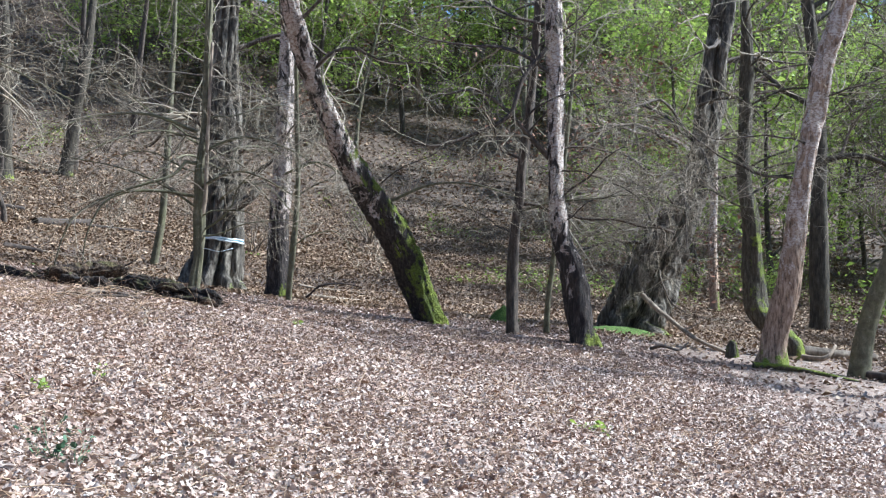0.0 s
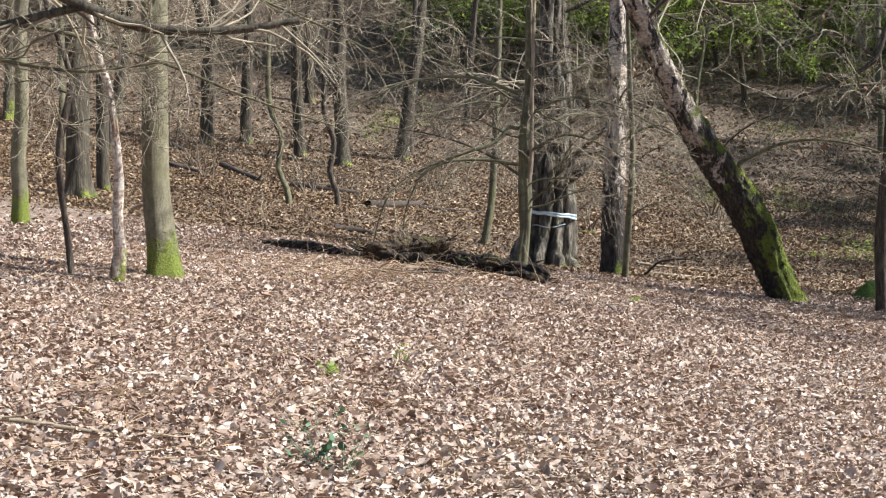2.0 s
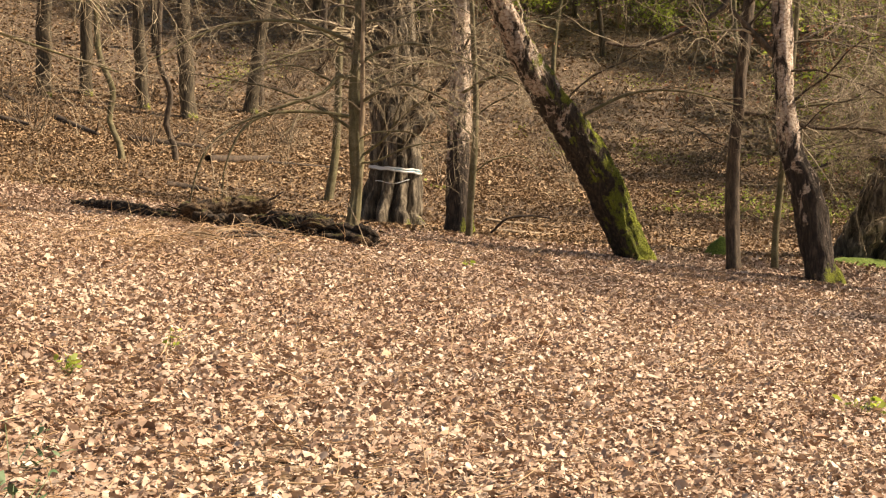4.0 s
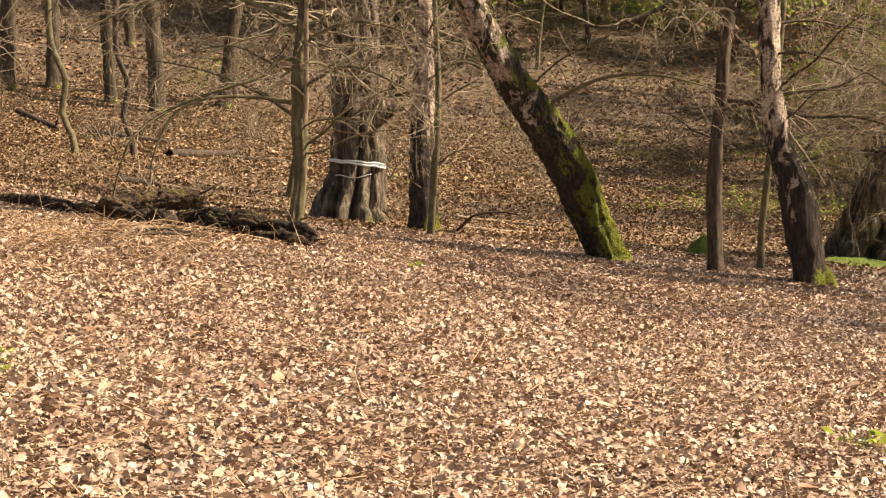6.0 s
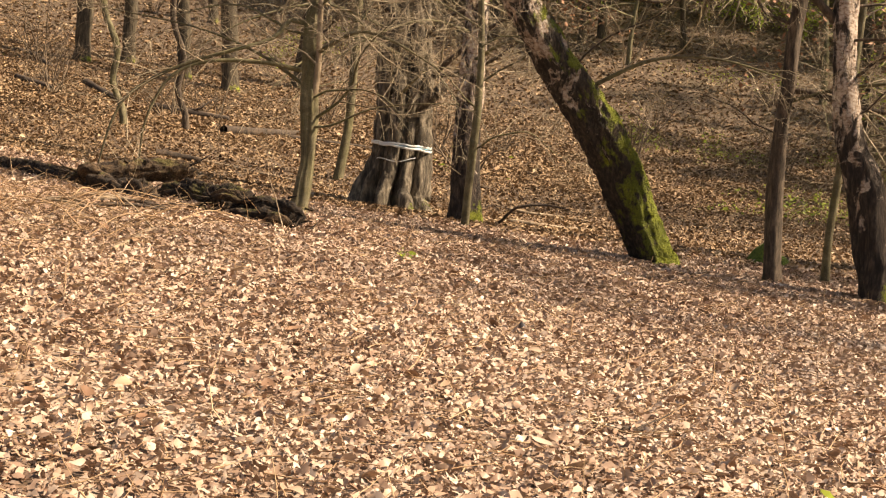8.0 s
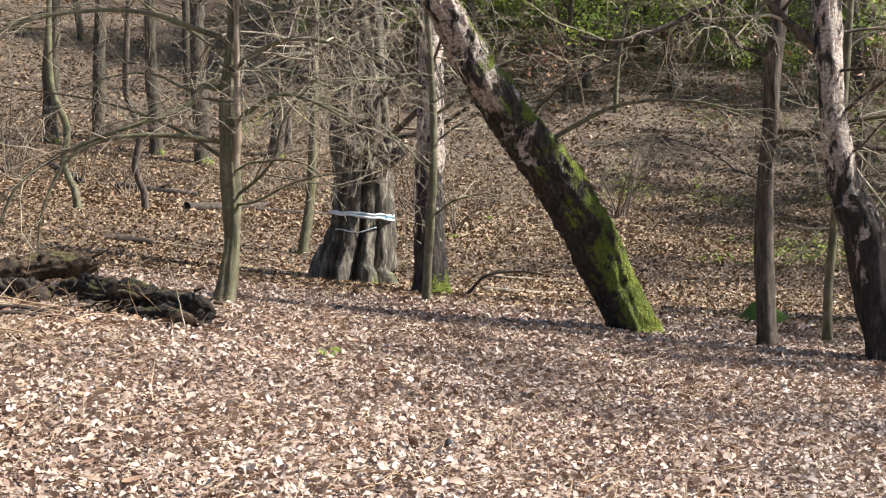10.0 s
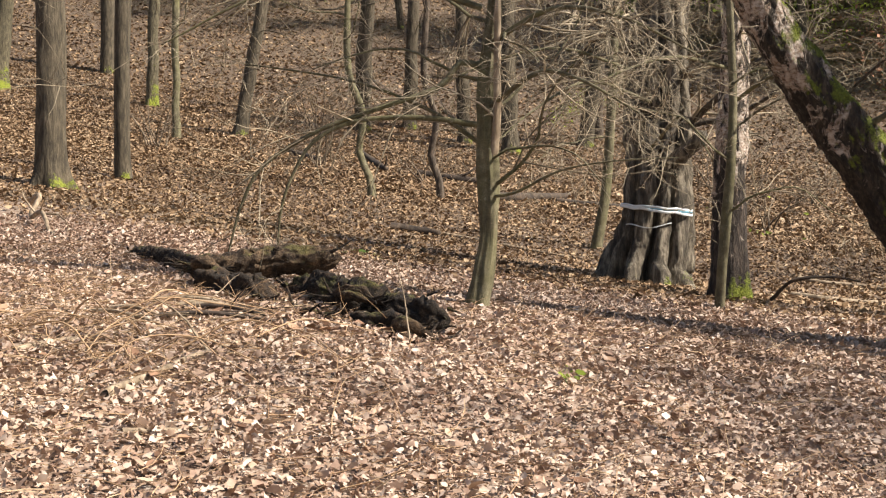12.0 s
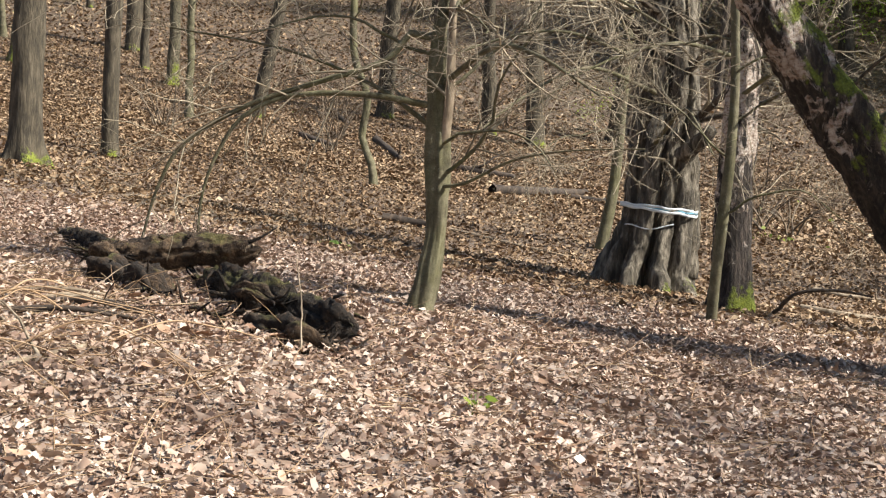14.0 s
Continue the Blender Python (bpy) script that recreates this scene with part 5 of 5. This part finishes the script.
def bush(name, seed, height, width, leaves, mat, label, leaf_size=0.10):
    rng = np.random.RandomState(seed)
    ob = thing(name, (0, 0, -300), label, "bush", "bushes of the farther wood")
    spots = []
    for _ in range(9):
        a, stem = rng.uniform(0, 6.283), Soup()
        grow(stem, rng, (rng.normal(0, 0.2), rng.normal(0, 0.2), -0.1), (math.cos(a) * width / height, math.sin(a) * width / height, 1), height * rng.uniform(0.6, 1.0), 0.03, 2, 3, 0.1, 0.3, 0.9, (3, 5), spots, 0.55, 0.005, 5)
        part("stem", stem, FAR_TWIG, ob)
    if leaves:
        spots = np.array(spots)
        pick = spots[rng.randint(len(spots), size=leaves)] + rng.normal(0, 0.16, (leaves, 3))
        tagged(part("crown", leaf_cloud(rng, pick, leaf_size, 0.7, simple=True), mat, ob), kind="stuff")
    return ob


BARE = [wood_tree("bare_tree", 700 + k, r, h, lean, mat, label, sprays=9, low=lo) for k, (r, h, lean, mat, label, lo) in enumerate([
    (0.17, 14, (0.02, 0.0), OAK, "bare dark-trunked tree of the far wood", 3.0), (0.11, 12, (-0.06, 0.02), BEECH, "slim bare grey tree of the far wood", 2.2),
    (0.26, 16, (0.0, 0.03), OAK, "stout bare oak of the far wood", 4.0), (0.13, 13, (0.10, 0.0), BEECH, "leaning bare grey tree of the far wood", 2.5),
    (0.08, 9, (-0.03, 0.0), DARK_BARK, "thin dark bare tree of the far wood", 1.5), (0.15, 13, (0.0, 0.0), PALE_BIRCH, "pale-barked birch of the far wood", 3.5)])]
GREEN = [wood_tree("leafing_tree", 720 + k, r, h, lean, OAK, "tree of the far wood with fresh green leaves", 6500, GREEN_LEAF, 11, lo, 0.155) for k, (r, h, lean, lo) in enumerate([
    (0.16, 13, (0.03, 0), 2.0), (0.22, 15, (-0.03, 0), 2.5), (0.12, 10, (0.0, 0.04), 1.2)])]
RUSSET = wood_tree("withered_beech", 730, 0.09, 8, (0.02, 0), BEECH, "young beech keeping withered russet leaves", 1500, BROWN_LEAF, 8, 1.5, 0.11)
BUSH = [bush("green_bush", 740, 2.6, 1.8, 1300, GREEN_LEAF, "bush in fresh bright green leaf"), bush("green_bush", 741, 1.6, 1.6, 900, GREEN_LEAF, "low bush in fresh green leaf"),
        bush("bare_bush", 742, 2.4, 1.2, 0, None, "bare twiggy bush of thin brown stems"), bush("bare_bush", 743, 1.5, 0.7, 0, None, "low bare twiggy bush")]


def plant(ob, x, y, turn, size, tilt=0.0):
    c = copy_thing(ob, Matrix.Translation(on_ground(x, y)) @ pose(0, 0, 0, tilt, 0, turn))
    c.scale = (size, size, size)
    return c


def far_wood():
    rng = np.random.RandomState(77)
    taken = [(-16, 35.3), (-16.3, 32.2), (-21.3, 39.1), (-14.1, 40.2), (-8.8, 39.3), (-13.1, 41.9), (-7.2, 42.3), (-10.6, 40.3), (-23.9, 41.4), (-26.3, 37.6)]

    def free(x, y, gap):
        if any((x - a) ** 2 + (y - b) ** 2 < gap * gap for a, b in taken):
            return False
        taken.append((x, y))
        return True

    def fill(kinds, count, x0, x1, y0, y1, gap, lo=0.8, hi=1.25, ok=lambda x, y: True):
        made = tries = 0
        while made < count and tries < count * 30:
            tries += 1
            x, y = rng.uniform(x0, x1), rng.uniform(y0, y1)
            if ok(x, y) and free(x, y, gap):
                plant(kinds[rng.randint(len(kinds))], x, y, rng.uniform(0, 360), rng.uniform(lo, hi))
                made += 1

    wedge = lambda x, y: -0.78 * (y + 14) < x < 0.62 * (y + 14)  # noqa: E731
    fill(GREEN, 40, -8, 34, 57, 78, 2.4, 0.8, 1.25, ok=wedge)
    fill(GREEN, 14, 14, 34, 32, 56, 2.6, 0.7, 1.1)
    fill(GREEN, 7, -50, -20, 56, 80, 4.0)
    fill(BARE, 30, 12, 38, 20, 56, 2.4)
    fill(BARE, 40, -45, 42, 60, 90, 2.6, 0.8, 1.2, wedge)
    fill(BARE, 7, -42, -26, 30, 52, 3.0, ok=wedge)
    fill(GREEN, 16, -60, 60, 76, 105, 4.0, 1.2, 1.6, wedge)
    fill(BARE, 50, -75, 62, 88, 118, 3.0, 1.1, 1.6, wedge)
    for x, y, size in ((9.6, 22.5, 0.75), (11.5, 27, 0.8), (4.6, 56, 1.2)):
        plant(RUSSET, x, y, 30 * x, size)
    fill(BUSH[2:], 26, -16, 24, 26, 56, 1.8, 0.6, 1.1, wedge)
    fill(BUSH[:2], 7, 12, 30, 18, 44, 3.0)
    fill(BUSH[:2], 14, -6, 40, 60, 80, 2.0, 1.0, 1.6)
    # unseen trees added beside and behind the walker, to dim the sky and cast shade
    fill(BARE, 26, -45, 45, -50, -16, 4.0)
    fill(BARE, 16, -45, -13, -14, 24, 4.0, ok=lambda x, y: x < -0.62 * (y + 12) - 6)
    fill(BARE, 9, 11, 45, -16, 18, 3.6, ok=lambda x, y: x > 0.52 * (y + 12) + 2.5)
    # two more out of view on the right, added for their shadows
    for x, y, k, size in ((16.5, 8.5, 2, 1.1), (8.2, -6.5, 1, 0.9)):
        plant(BARE[k], x, y, 40 * k + 15, size)
    for ob in (*BARE, *GREEN, RUSSET, *BUSH):
        for o in (*ob.children_recursive, ob):
            bpy.data.objects.remove(o)


far_wood()


def undergrowth():
    """Thin spring growth in drifts over the floor of the farther wood."""
    rng = np.random.RandomState(86)
    n = 60000
    x, y = rng.uniform(-24, 20, n), rng.uniform(24, 56, n)
    drift = np.array([noise.noise((p * 0.17, q * 0.11, 3.0)) + 0.5 * noise.noise((p * 0.6, q * 0.5, 7.0)) for p, q in zip(x, y)])
    keep = drift + 0.016 * (x + 2) > 0.30 + 0.25 * rng.rand(n)
    x, y = x[keep], y[keep]
    pts = np.stack([x, y, ground(x, y) + 0.05 + rng.rand(len(x)) ** 2 * 0.5], -1)
    tagged(part("undergrowth", leaf_cloud(rng, pts, 0.07, 0.6, simple=True), GREEN_LEAF, smooth=False), "thin fresh green growth low over the leaf floor", "undergrowth", kind="stuff")


undergrowth()


def far_canopy():
    rng = np.random.RandomState(88)
    n = 46000
    a, d = rng.uniform(-0.95, 0.85, n), rng.uniform(112, 165, n)
    x, y = np.sin(a) * d, np.cos(a) * d - 10
    z = ground(x, y) + rng.uniform(0, 1, n) ** 0.8 * 24
    clump = np.array([noise.noise((p * 0.10, q * 0.10, s * 0.16)) for p, q, s in zip(x, y, z)])
    keep = clump > -0.12
    pts = np.stack([x, y, z], -1)[keep]
    half = rng.rand(len(pts)) < 0.55
    tagged(part("far_foliage", leaf_cloud(rng, pts[half], 1.1, 0.8, simple=True), GREEN_LEAF, smooth=False), "far woodland in young green leaf", "foliage", kind="stuff")
    tagged(part("far_branches", leaf_cloud(rng, pts[~half], 1.1, 0.8, simple=True), FAR_TWIG, smooth=False), "far brown woodland branches", "foliage", kind="stuff")


far_canopy()


# ---- single large leaves lying on top of the litter beside the path ----
def large_leaves():
    rng = np.random.RandomState(900)
    floor = bpy.data.objects["ground"]
    shapes = []
    for k in range(8):
        soup, rows, half = Soup(), 7, []
        curl, fold, twist = rng.uniform(-1.5, 2.2), rng.uniform(0.1, 0.7), rng.normal(0, 0.5)
        for i in range(rows):
            f = i / (rows - 1)
            w = 0.30 * math.sin(math.pi * min(1, f * 0.94 + 0.03)) ** 0.8 * (1 + rng.normal(0, 0.10))
            zc, lean = 0.25 * curl * (f - 0.5) ** 2, twist * (f - 0.5)
            half += [(-w, f - 0.5, zc + fold * w + lean * w), (0, f - 0.5 + rng.normal(0, 0.01), zc), (w, f - 0.5, zc + fold * w - lean * w)]
        i = np.arange(rows - 1) * 3
        soup.add(half, np.concatenate([np.stack([i, i + 1, i + 4, i + 3], -1), np.stack([i + 1, i + 2, i + 5, i + 4], -1)]))
        shapes.append(soup.mesh("leaf", SINGLE_LEAF))
    for k in range(300):
        y = rng.uniform(-1.5, 8.0)
        x = rng.uniform(-2.4, 4.2)
        ob = new("leaf", shapes[k % 8])
        ob.parent = floor
        ob.matrix_world = pose(x, y, float(ground(x, y)) + 0.045, rng.normal(0, 14), rng.normal(0, 14), rng.uniform(0, 360)) @ Matrix.Scale(rng.uniform(0.06, 0.10), 4)


large_leaves()
